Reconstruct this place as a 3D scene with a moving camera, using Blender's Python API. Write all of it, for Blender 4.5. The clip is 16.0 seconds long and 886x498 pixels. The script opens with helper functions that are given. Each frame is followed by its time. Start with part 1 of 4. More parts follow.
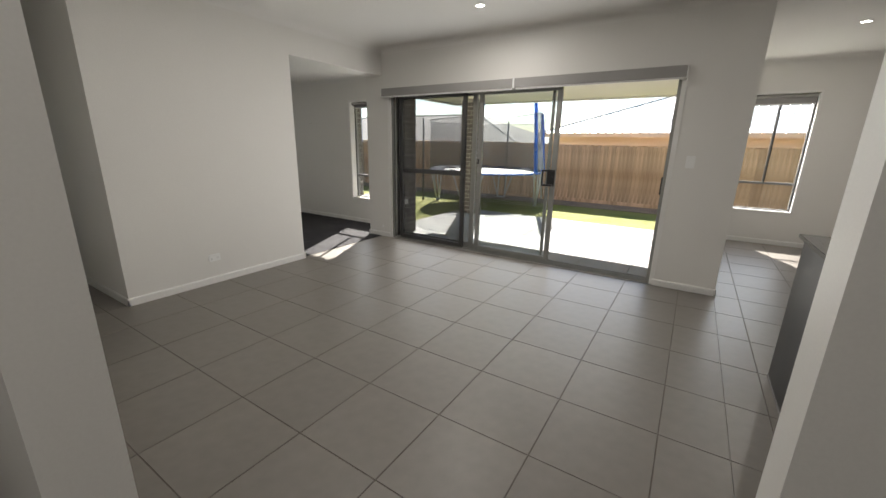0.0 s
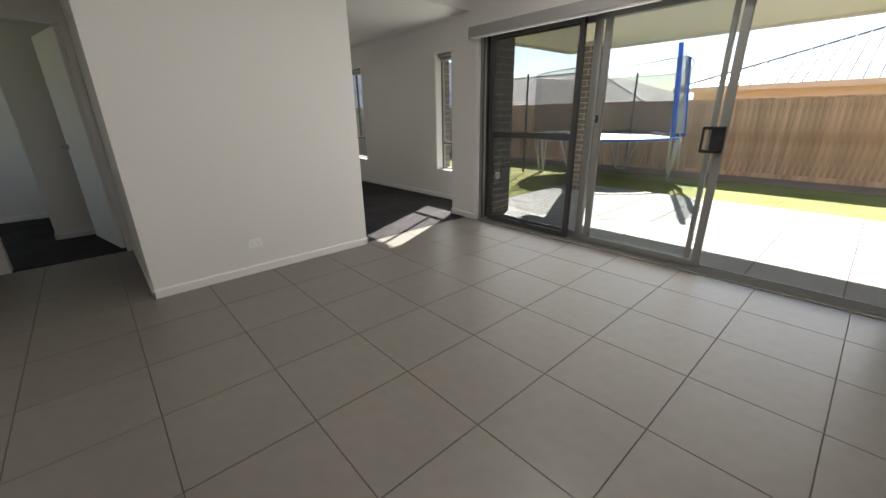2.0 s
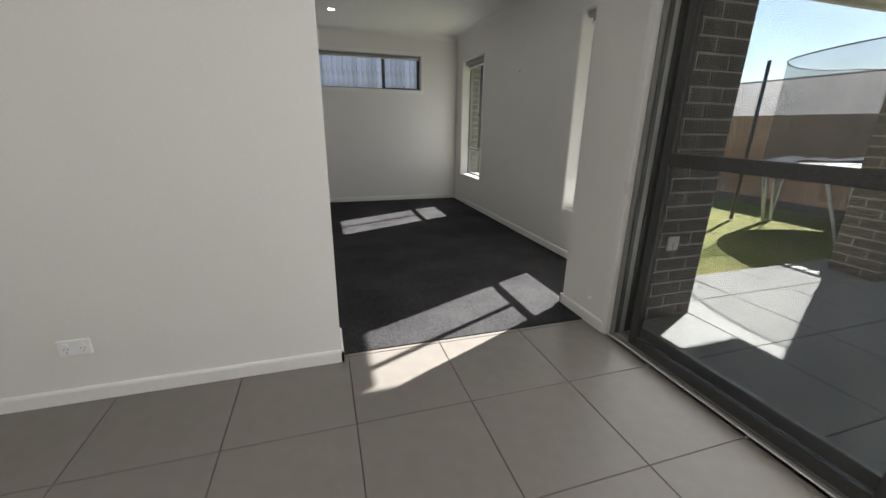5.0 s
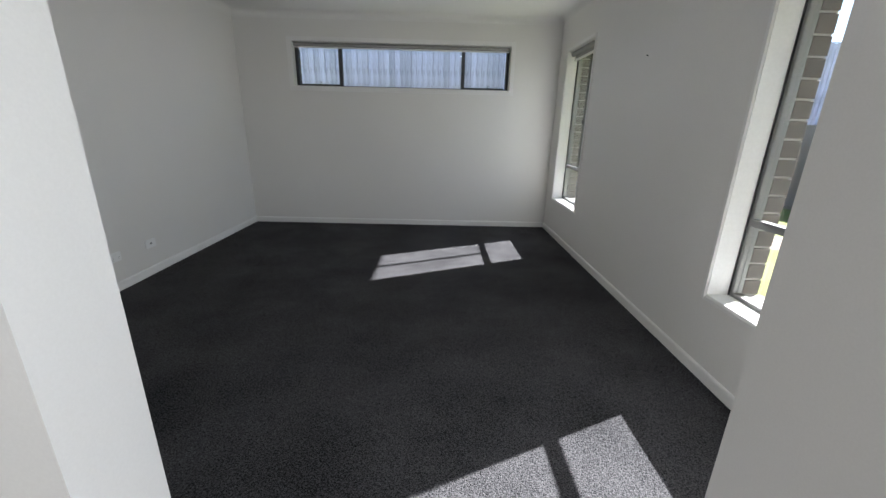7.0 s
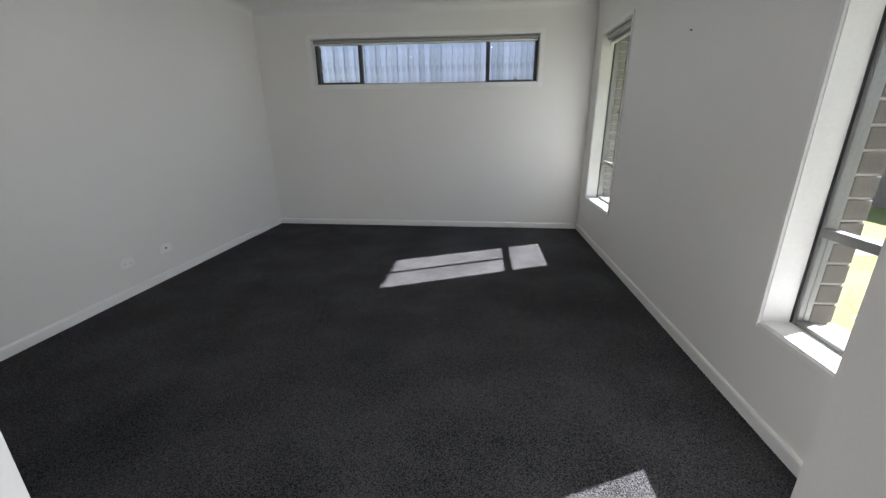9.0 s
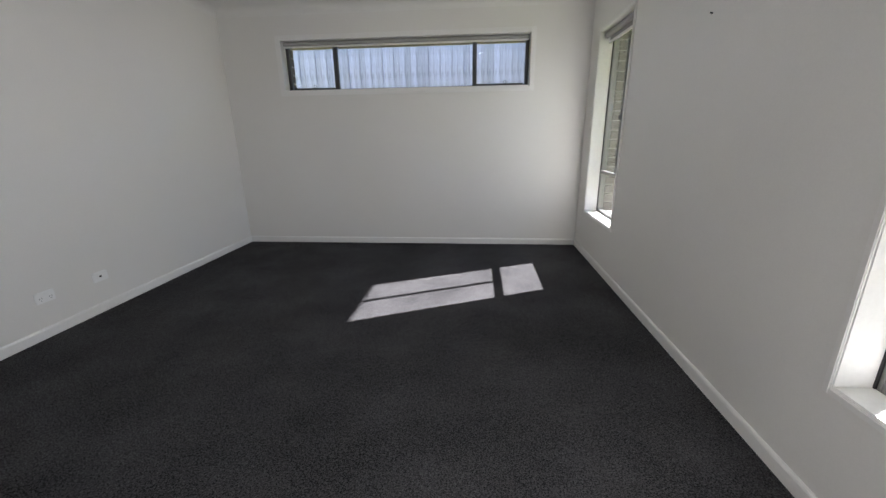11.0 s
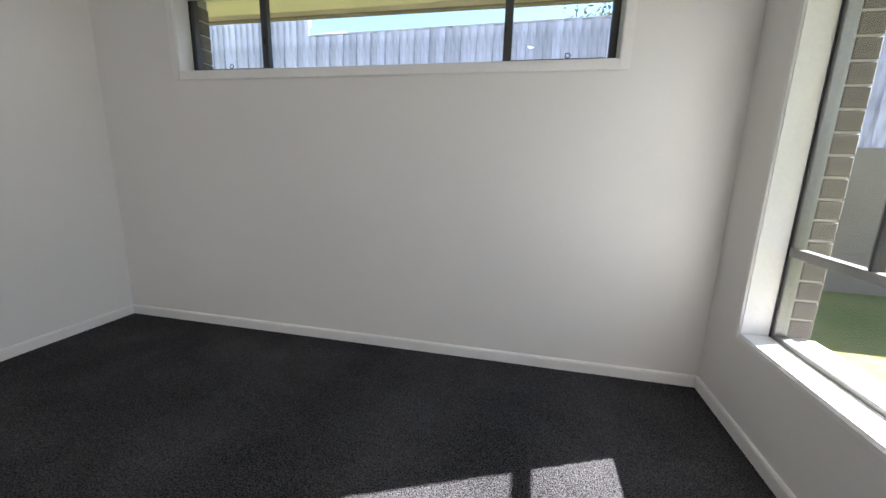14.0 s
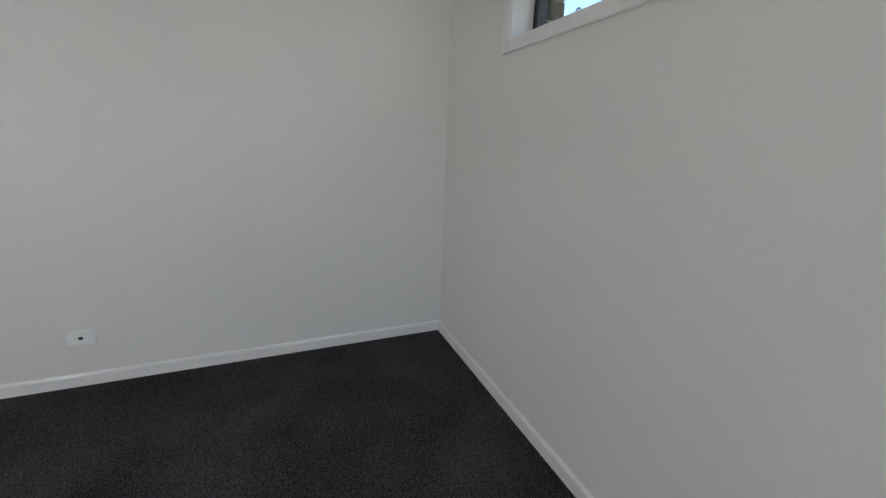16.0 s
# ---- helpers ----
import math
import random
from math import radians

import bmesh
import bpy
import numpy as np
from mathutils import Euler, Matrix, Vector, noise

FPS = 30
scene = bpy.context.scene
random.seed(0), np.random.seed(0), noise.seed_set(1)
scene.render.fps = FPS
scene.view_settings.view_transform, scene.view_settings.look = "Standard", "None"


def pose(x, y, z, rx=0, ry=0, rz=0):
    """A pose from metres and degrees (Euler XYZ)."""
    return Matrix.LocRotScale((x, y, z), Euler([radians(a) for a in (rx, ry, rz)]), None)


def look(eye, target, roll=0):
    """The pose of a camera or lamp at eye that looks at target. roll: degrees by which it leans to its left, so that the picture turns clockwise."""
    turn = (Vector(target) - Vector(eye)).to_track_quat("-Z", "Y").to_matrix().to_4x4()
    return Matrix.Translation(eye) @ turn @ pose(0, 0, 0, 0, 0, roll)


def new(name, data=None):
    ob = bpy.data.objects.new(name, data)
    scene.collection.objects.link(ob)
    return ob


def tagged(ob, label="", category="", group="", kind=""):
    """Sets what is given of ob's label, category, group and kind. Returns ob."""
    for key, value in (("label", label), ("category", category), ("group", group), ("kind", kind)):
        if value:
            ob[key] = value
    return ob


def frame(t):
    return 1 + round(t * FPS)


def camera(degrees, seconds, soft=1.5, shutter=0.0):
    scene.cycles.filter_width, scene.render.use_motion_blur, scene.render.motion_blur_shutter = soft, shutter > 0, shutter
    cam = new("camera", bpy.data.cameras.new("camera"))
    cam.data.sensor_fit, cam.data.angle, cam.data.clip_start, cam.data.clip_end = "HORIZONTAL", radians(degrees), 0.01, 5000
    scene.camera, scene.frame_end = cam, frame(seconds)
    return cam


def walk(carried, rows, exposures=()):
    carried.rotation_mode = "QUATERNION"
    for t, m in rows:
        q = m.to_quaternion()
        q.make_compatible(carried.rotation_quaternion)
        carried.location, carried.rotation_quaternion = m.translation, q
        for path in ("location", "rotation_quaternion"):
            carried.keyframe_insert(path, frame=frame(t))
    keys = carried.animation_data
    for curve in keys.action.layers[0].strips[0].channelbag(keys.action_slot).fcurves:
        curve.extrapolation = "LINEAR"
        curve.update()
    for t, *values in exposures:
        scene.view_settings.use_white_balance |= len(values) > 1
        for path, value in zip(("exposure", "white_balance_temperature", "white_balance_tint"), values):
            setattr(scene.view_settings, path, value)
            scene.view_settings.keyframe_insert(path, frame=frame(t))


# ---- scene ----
cam = camera(98.2, 16.0)
PATH = [
    (0, (-2.476, -0.945, 1.398), (-0.848, 0.092, 0.873), 1.1),
    (0.5, (-2.352, -0.863, 1.295), (-0.762, 0.224, 0.755), 0.8),
    (1, (-2.101, -0.649, 1.245), (-0.518, 0.417, 0.648), -0.1),
    (1.5, (-1.808, -0.516, 1.223), (-0.364, 0.715, 0.591), -0.4),
    (2, (-1.469, -0.382, 1.263), (-0.213, 1.026, 0.598), -1.0),
    (2.5, (-1.129, -0.108, 1.273), (0.042, 1.364, 0.593), -1.5),
    (3, (-0.843, 0.106, 1.255), (0.264, 1.63, 0.583), -0.7),
    (3.2, (-0.713, 0.212, 1.256), (0.377, 1.748, 0.584), 0.2),
    (5.3, (0.563, 1.362, 1.157), (1.041, 3.209, 0.556), 1.2),
    (5.5, (0.632, 1.495, 1.173), (1.057, 3.356, 0.575), 1.6),
    (6, (0.95, 1.898, 1.211), (1.177, 3.798, 0.63), 1.9),
    (6.5, (1.097, 2.122, 1.231), (1.224, 4.03, 0.644), 1.6),
    (7, (1.16, 2.408, 1.238), (1.188, 4.315, 0.637), 1.4),
    (7.5, (1.214, 2.539, 1.238), (1.148, 4.441, 0.623), 1.2),
    (8, (1.298, 2.617, 1.25), (1.156, 4.515, 0.635), 1.1),
    (10.5, (1.428, 2.799, 1.204), (1.223, 4.688, 0.58), -1.0),
    (11, (1.461, 3.121, 1.203), (1.29, 5.031, 0.635), -0.8),
    (11.5, (1.481, 3.416, 1.196), (1.355, 5.334, 0.647), -0.4),
    (12, (1.569, 3.775, 1.183), (1.446, 5.702, 0.663), -0.1),
    (12.5, (1.587, 4.123, 1.162), (1.511, 6.06, 0.669), 0.6),
    (13, (1.612, 4.503, 1.162), (1.517, 6.448, 0.705), 0.7),
    (13.5, (1.649, 4.874, 1.149), (1.413, 6.813, 0.719), 1.1),
    (14, (1.599, 5.234, 1.144), (1.18, 7.144, 0.724), 1.6),
    (14.5, (1.431, 5.601, 1.235), (0.752, 7.414, 0.732), 2.0),
    (15, (1.337, 5.942, 1.232), (0.289, 7.558, 0.697), 3.1),
    (15.5, (1.161, 6.166, 1.224), (-0.25, 7.478, 0.687), 3.9),
    (16, (0.981, 6.455, 1.252), (-0.792, 7.209, 0.715), 2.3),
]
walk(cam, [(t, look(e, g, r)) for t, e, g, r in PATH], [(0.0, 2.3, 6500, 10), (3.0, 2.25, 6450, 10), (5.5, 2.4, 6150, 10), (6.0, 2.55, 6050, 10), (7.0, 2.8, 5850, 10), (8.0, 2.9, 5850, 10), (11.0, 3.08, 5980, 13), (12.5, 3.22, 6020, 13), (13.5, 3.2, 6050, 13), (16.0, 3.15, 5900, 11)])

# ---- world, sun, exposure ----
SUN = Vector((1.25, 0.574, 1.0))
world = bpy.data.worlds.new("sky_world")
scene.world = world
world.use_nodes = True
wn = world.node_tree.nodes
sky = wn.new("ShaderNodeTexSky")
sky.sky_type, sky.sun_disc = "NISHITA", False
sky.sun_elevation, sky.sun_rotation = radians(36), radians(65)
wn["Background"].inputs["Strength"].default_value = 0.05
sky.dust_density = 0.3
world.node_tree.links.new(sky.outputs[0], wn["Background"].inputs["Color"])
sun = new("sun", bpy.data.lights.new("sun", "SUN"))
sun.data.energy, sun.data.angle, sun.data.color = 5.0, radians(0.53), (1.0, 0.95, 0.88)
sun.matrix_world = look(tuple(SUN * 20), (0, 0, 0))


def sky_fill(eye, way, wide, high, watts):
    """Added lamp in place of sky light: the opening's size, just inside the glass."""
    l = new("sky_fill_lamp", bpy.data.lights.new("sky_fill_lamp", "AREA"))
    l.data.shape, l.data.size, l.data.size_y = "RECTANGLE", wide, high
    l.data.energy, l.data.color = watts, (1.0, 0.975, 0.93)
    l.matrix_world = look(eye, tuple(Vector(eye) + Vector(way)))


sky_fill((1.965, 1.05, 1.03), (-1, 0, 0), 3.4, 1.95, 6.0)
sky_fill((2.55, 3.83, 1.26), (-1, 0, 0), 0.76, 1.55, 1.3)
sky_fill((2.55, 6.70, 1.26), (-1, 0, 0), 0.74, 1.55, 0.6)
sky_fill((0.69, 7.38, 1.89), (0, -1, 0), 2.45, 0.36, 0.35)
# fill lamp at an opening out of view, added to lift the bedroom
sky_fill((-4.48, 5.90, 1.50), (1, 0, 0), 1.4, 1.2, 0.9)
sky_fill((5.115, -1.855, 1.35), (-1, 0, 0), 0.76, 1.6, 2.0)


# ---- materials ----
def shader(name):
    m = bpy.data.materials.new(name)
    m.use_nodes = True
    return m, m.node_tree.nodes, m.node_tree.links, m.node_tree.nodes["Principled BSDF"]


def surface(name, dark, light, rough=0.5, grain=40.0, patch=1.5, bump=0.05, metal=0.0, contrast=(0.35, 0.65), each=0.0, stretch=(1, 1, 1), dist=0.002, spec=0.5, blotch=0.5):
    """A surface whose colour varies at two scales, with fine relief; each: how far one piece differs from the next."""
    m, n, l, b = shader(name)
    tex = n.new("ShaderNodeTexCoord")
    mp = n.new("ShaderNodeMapping")
    mp.inputs["Scale"].default_value = stretch
    l.new(tex.outputs["Object"], mp.inputs[0])
    fine, wide = n.new("ShaderNodeTexNoise"), n.new("ShaderNodeTexNoise")
    fine.inputs["Scale"].default_value, fine.inputs["Detail"].default_value = grain, 6
    wide.inputs["Scale"].default_value, wide.inputs["Detail"].default_value = patch, 4
    l.new(mp.outputs[0], fine.inputs["Vector"])
    l.new(mp.outputs[0], wide.inputs["Vector"])
    add = n.new("ShaderNodeMath")
    add.operation = "MULTIPLY_ADD"
    add.inputs[1].default_value = 1 - blotch
    half = n.new("ShaderNodeMath")
    half.operation = "MULTIPLY"
    half.inputs[1].default_value = blotch
    l.new(wide.outputs[0], half.inputs[0])
    l.new(fine.outputs[0], add.inputs[0])
    l.new(half.outputs[0], add.inputs[2])
    ramp = n.new("ShaderNodeValToRGB")
    ramp.color_ramp.elements[0].position, ramp.color_ramp.elements[1].position = contrast
    ramp.color_ramp.elements[0].color, ramp.color_ramp.elements[1].color = (*dark, 1), (*light, 1)
    l.new(add.outputs[0], ramp.inputs[0])
    col = ramp.outputs[0]
    if each:
        info = n.new("ShaderNodeObjectInfo")
        geo = n.new("ShaderNodeNewGeometry")
        tot = n.new("ShaderNodeMath")
        tot.operation = "ADD"
        l.new(info.outputs["Random"], tot.inputs[0])
        l.new(geo.outputs["Random Per Island"], tot.inputs[1])
        rng = n.new("ShaderNodeMapRange")
        rng.inputs["From Max"].default_value = 2
        rng.inputs["To Min"].default_value, rng.inputs["To Max"].default_value = 1 - each, 1 + each
        l.new(tot.outputs[0], rng.inputs["Value"])
        hsv = n.new("ShaderNodeHueSaturation")
        l.new(rng.outputs[0], hsv.inputs["Value"])
        l.new(col, hsv.inputs["Color"])
        col = hsv.outputs[0]
    l.new(col, b.inputs["Base Color"])
    b.inputs["Metallic"].default_value = metal
    b.inputs["Specular IOR Level"].default_value = spec
    rr = n.new("ShaderNodeMapRange")
    rr.inputs["To Min"].default_value, rr.inputs["To Max"].default_value = max(rough - 0.06, 0.02), min(rough + 0.06, 1)
    l.new(wide.outputs[0], rr.inputs["Value"])
    l.new(rr.outputs[0], b.inputs["Roughness"])
    if bump:
        bp = n.new("ShaderNodeBump")
        bp.inputs["Strength"].default_value, bp.inputs["Distance"].default_value = bump, dist
        l.new(fine.outputs[0], bp.inputs["Height"])
        l.new(bp.outputs[0], b.inputs["Normal"])
    return m


def glazing(name, tint=(0.97, 0.985, 0.98)):
    m, n, l, b = shader(name)
    n.remove(b)
    clear, gloss, mix = n.new("ShaderNodeBsdfTransparent"), n.new("ShaderNodeBsdfGlossy"), n.new("ShaderNodeMixShader")
    facing, power, scale = n.new("ShaderNodeLayerWeight"), n.new("ShaderNodeMath"), n.new("ShaderNodeMath")
    clear.inputs[0].default_value = (*tint, 1)
    gloss.inputs["Roughness"].default_value = 0.01
    facing.inputs["Blend"].default_value = 0.5
    power.operation, power.inputs[1].default_value = "POWER", 5
    scale.operation, scale.inputs[1].default_value, scale.inputs[2].default_value = "MULTIPLY_ADD", 0.6, 0.04
    l.new(facing.outputs["Facing"], power.inputs[0])
    l.new(power.outputs[0], scale.inputs[0])
    l.new(scale.outputs[0], mix.inputs[0])
    l.new(clear.outputs[0], mix.inputs[1])
    l.new(gloss.outputs[0], mix.inputs[2])
    l.new(mix.outputs[0], n["Material Output"].inputs[0])
    return m


def netting(name, colour, cover):
    """An open weave: cover is the share that the threads take."""
    m, n, l, b = shader(name)
    b.inputs["Base Color"].default_value = (*colour, 1)
    b.inputs["Roughness"].default_value = 0.8
    clear, mix = n.new("ShaderNodeBsdfTransparent"), n.new("ShaderNodeMixShader")
    tex, noi, rng = n.new("ShaderNodeTexCoord"), n.new("ShaderNodeTexNoise"), n.new("ShaderNodeMapRange")
    noi.inputs["Scale"].default_value = 2.5
    l.new(tex.outputs["Object"], noi.inputs["Vector"])
    rng.inputs["To Min"].default_value, rng.inputs["To Max"].default_value = cover * 0.7, cover * 1.3
    l.new(noi.outputs[0], rng.inputs["Value"])
    l.new(rng.outputs[0], mix.inputs[0])
    l.new(clear.outputs[0], mix.inputs[1])
    l.new(b.outputs[0], mix.inputs[2])
    l.new(mix.outputs[0], n["Material Output"].inputs[0])
    return m


def lit(name, colour, strength):
    m, n, l, b = shader(name)
    b.inputs["Base Color"].default_value = (*colour, 1)
    b.inputs["Emission Color"].default_value, b.inputs["Emission Strength"].default_value = (*colour, 1), strength
    return m


PAINT = surface("wall_paint", (0.735, 0.72, 0.69), (0.775, 0.76, 0.73), 0.5, 160, 0.7, 0.04, dist=0.001)
CEILING = surface("ceiling_paint", (0.76, 0.75, 0.72), (0.80, 0.79, 0.77), 0.8, 120, 0.6, 0.05)
GLOSS = surface("gloss_white_paint", (0.76, 0.75, 0.73), (0.82, 0.81, 0.79), 0.3, 60, 3, 0.02)
TILE = surface("floor_tile", (0.165, 0.15, 0.134), (0.203, 0.185, 0.166), 0.38, 14, 2.2, 0.02, each=0.05, dist=0.0005, contrast=(0.3, 0.7))
GROUT = surface("grout", (0.085, 0.07, 0.057), (0.125, 0.105, 0.088), 0.9, 200, 6, 0.2)
CARPET = surface("charcoal_carpet", (0.007, 0.007, 0.008), (0.105, 0.102, 0.106), 0.85, 185, 2.2, 0.9, contrast=(0.38, 0.70), dist=0.006, spec=0.06, blotch=0.22)
ALU = surface("grey_aluminium", (0.26, 0.257, 0.25), (0.32, 0.317, 0.31), 0.42, 90, 3, 0.02, metal=0.5)
SLIDE_ALU = surface("slider_aluminium", (0.26, 0.26, 0.245), (0.32, 0.32, 0.305), 0.45, 90, 3, 0.02, metal=0.35)
DARK_ALU = surface("dark_aluminium", (0.06, 0.06, 0.06), (0.09, 0.09, 0.09), 0.45, 90, 3, 0.02, metal=0.4)
GLASS = glazing("window_glass")
BLACK = surface("black_plastic", (0.012, 0.012, 0.013), (0.022, 0.022, 0.024), 0.35, 80, 4, 0.02)
WHITE_PLASTIC = surface("white_plastic", (0.82, 0.82, 0.81), (0.87, 0.87, 0.86), 0.28, 60, 3, 0.0)
BLIND = surface("grey_blind_cloth", (0.30, 0.29, 0.28), (0.36, 0.35, 0.34), 0.8, 400, 2, 0.1)
BRICK = surface("dark_grey_brick", (0.105, 0.09, 0.08), (0.165, 0.145, 0.13), 0.85, 40, 3, 0.15, each=0.22)
MORTAR = surface("pale_mortar", (0.38, 0.36, 0.33), (0.50, 0.47, 0.43), 0.95, 150, 5, 0.4)
TIMBER = surface("raw_fence_timber", (0.40, 0.25, 0.15), (0.66, 0.465, 0.31), 0.85, 14, 3, 0.4, each=0.34, stretch=(1, 1, 0.14), contrast=(0.36, 0.60))
# blue of the sky light in its shade is mixed into the weathered grey
GREY_TIMBER = surface("weathered_timber_sky_tint", (0.11, 0.112, 0.145), (0.50, 0.495, 0.60), 0.9, 13, 5, 0.4, each=0.42, stretch=(1, 1, 0.25), contrast=(0.30, 0.50))
CONCRETE = surface("patio_concrete", (0.24, 0.237, 0.23), (0.30, 0.297, 0.29), 0.8, 60, 1.5, 0.15, each=0.04)
LAWN = surface("lawn_soil", (0.15, 0.18, 0.05), (0.27, 0.255, 0.10), 0.95, 90, 0.9, 0.10, dist=0.003, spec=0.1, blotch=0.8)
BLADE = surface("grass_blade", (0.15, 0.22, 0.03), (0.27, 0.30, 0.07), 0.8, 5, 1.2, 0.0, each=0.05, spec=0.15)
SOIL = surface("bare_soil", (0.17, 0.13, 0.095), (0.31, 0.24, 0.175), 0.95, 30, 2, 0.8, dist=0.02)
SLEEPER = surface("grey_sleeper", (0.23, 0.195, 0.16), (0.30, 0.26, 0.215), 0.9, 40, 1.5, 0.3)
# yellow light thrown up by the lawn is put into this cream
EAVE = surface("cream_eave_bounce_tint", (0.84, 0.78, 0.64), (0.89, 0.83, 0.70), 0.7, 80, 1, 0.03)
SOFFIT = surface("cream_soffit", (0.76, 0.73, 0.65), (0.81, 0.78, 0.70), 0.7, 80, 1, 0.03)
ROOF = surface("white_metal_roof", (0.52, 0.52, 0.515), (0.60, 0.60, 0.595), 0.45, 20, 0.5, 0.03, metal=0.1)
GREY_ROOF = surface("grey_roof", (0.095, 0.082, 0.078), (0.15, 0.135, 0.125), 0.85, 20, 0.8, 0.2)
RENDER = surface("cream_render", (0.58, 0.43, 0.33), (0.68, 0.53, 0.42), 0.85, 60, 1, 0.2)
STEEL = surface("galvanised_steel", (0.55, 0.56, 0.57), (0.68, 0.69, 0.70), 0.35, 70, 4, 0.03, metal=0.35)
BLUE = surface("blue_foam_sleeve", (0.012, 0.10, 0.58), (0.025, 0.17, 0.78), 0.65, 30, 3, 0.15, spec=0.25)
NET = netting("insect_mesh", (0.05, 0.055, 0.06), 0.30)
SAFETY_NET = netting("safety_net", (0.09, 0.09, 0.10), 0.36)
MAT = surface("black_jumping_mat", (0.012, 0.012, 0.014), (0.03, 0.03, 0.032), 0.5, 90, 3, 0.1, spec=0.5)
PAD = surface("dark_padding", (0.012, 0.016, 0.035), (0.03, 0.04, 0.08), 0.8, 60, 3, 0.3, spec=0.1)
CABINET = surface("charcoal_laminate", (0.018, 0.018, 0.019), (0.032, 0.031, 0.031), 0.38, 90, 2, 0.03)
STONE = surface("dark_stone_top", (0.055, 0.053, 0.05), (0.10, 0.097, 0.092), 0.2, 120, 3, 0.02)
FLAP = netting("pale_net", (0.45, 0.48, 0.54), 0.6)
WRAP = netting("clear_plastic", (0.75, 0.76, 0.77), 0.5)
BARK = surface("grey_bark", (0.10, 0.08, 0.06), (0.20, 0.17, 0.13), 0.9, 30, 4, 0.5, stretch=(1, 1, 0.2))
LEAF = surface("olive_leaf", (0.05, 0.07, 0.025), (0.11, 0.125, 0.05), 0.7, 6, 1.5, 0.0, each=0.25)
LAMP = lit("downlight_lens", (1.0, 0.93, 0.80), 5.0)
CHROME = surface("satin_chrome", (0.55, 0.55, 0.54), (0.65, 0.65, 0.64), 0.25, 90, 3, 0.0, metal=1.0)


# ---- mesh tools ----
def box(bm, x0, x1, y0, y1, z0, z1, edge=0.0):
    m = Matrix.LocRotScale(((x0 + x1) / 2, (y0 + y1) / 2, (z0 + z1) / 2), None, (abs(x1 - x0), abs(y1 - y0), abs(z1 - z0)))
    made = bmesh.ops.create_cube(bm, size=1, matrix=m)["verts"]
    if edge:
        bmesh.ops.bevel(bm, geom=list({e for v in made for e in v.link_edges}), offset=edge, segments=2, affect="EDGES")


def rod(bm, a, b, r, n=10, r2=None):
    a, b = Vector(a), Vector(b)
    m = Matrix.Translation((a + b) / 2) @ (b - a).to_track_quat("Z", "Y").to_matrix().to_4x4()
    bmesh.ops.create_cone(bm, cap_ends=True, segments=n, radius1=r, radius2=r if r2 is None else r2, depth=(b - a).length, matrix=m)


def finish(name, bm, material, parent=None, label="", smooth=False):
    me = bpy.data.meshes.new(name)
    bm.to_mesh(me)
    bm.free()
    me.materials.append(material)
    if smooth:
        for p in me.polygons:
            p.use_smooth = True
    ob = new(name, me)
    ob.parent = parent
    if label:
        tagged(ob, label)
    return ob


def part(name, bm, material, parent, label="", smooth=False):
    return finish(name, bm, material, parent, label, smooth)


def boxes(name, material, parent, rows, edge=0.0, label=""):
    bm = bmesh.new()
    for r in rows:
        box(bm, *r, edge)
    return finish(name, bm, material, parent, label)


def thing(name, label, category, group="", kind="", at=(0, 0, 0)):
    ob = new(name)
    ob.location = at
    ob.empty_display_size = 0.1
    return tagged(ob, label, category, group, kind)


def slab(name, axis, c0, c1, u0, u1, z0, z1, holes, material, label, category="wall"):
    """A wall of the thickness c0 to c1 across axis, from u0 to u1 along it, with holes (u0, u1, z0, z1) cut through."""
    us = sorted({u0, u1, *(min(max(h[k], u0), u1) for h in holes for k in (0, 1))})
    zs = sorted({z0, z1, *(min(max(h[k], z0), z1) for h in holes for k in (2, 3))})
    solid = {}
    for i in range(len(us) - 1):
        for j in range(len(zs) - 1):
            u, z = (us[i] + us[i + 1]) / 2, (zs[j] + zs[j + 1]) / 2
            solid[i, j] = not any(h[0] < u < h[1] and h[2] < z < h[3] for h in holes)
    bm = bmesh.new()
    vs = {}

    def v(c, i, j):
        if (c, i, j) not in vs:
            vs[c, i, j] = bm.verts.new((c, us[i], zs[j]) if axis == "x" else (us[i], c, zs[j]))
        return vs[c, i, j]

    for (i, j), ok in solid.items():
        if not ok:
            continue
        for c in (c0, c1):
            bm.faces.new((v(c, i, j), v(c, i + 1, j), v(c, i + 1, j + 1), v(c, i, j + 1)))
        for di, dj, a, b in ((-1, 0, (i, j), (i, j + 1)), (1, 0, (i + 1, j), (i + 1, j + 1)), (0, -1, (i, j), (i + 1, j)), (0, 1, (i, j + 1), (i + 1, j + 1))):
            if not solid.get((i + di, j + dj), False):
                bm.faces.new((v(c0, *a), v(c0, *b), v(c1, *b), v(c1, *a)))
    bmesh.ops.recalc_face_normals(bm, faces=bm.faces)
    return tagged(finish(name, bm, material), label, category, kind="structure")


# ---- plan ----
XW = 1.975         # inner face of the sliding door wall
XM = 2.565         # inner face of the carpeted room's window wall
XL = -1.245        # its inner left face
YF = 7.395         # its far wall
YN = 2.972         # face of the wall beside the opening
YT = 3.187         # its back
YC = 3.03          # carpet's edge
YB = 3.275         # near wall of the carpeted room
XD = 5.13          # dining window wall
YR = -1.30         # end of the sliding door wall
HL, HM = 2.66, 2.47  # ceilings
HALL_L, HALL_R, YH = -2.30, -1.345, 4.50
BED_L = -4.50
GROUND = -0.14
PATIO = -0.06
SLIDER = (-0.725, 2.83, 0.0, 2.10)
TALL_1 = (3.42, 4.24, 0.435, 2.08)
TALL_2 = (6.30, 7.10, 0.44, 2.08)
HIGH = (-0.60, 1.985, 1.675, 2.168)
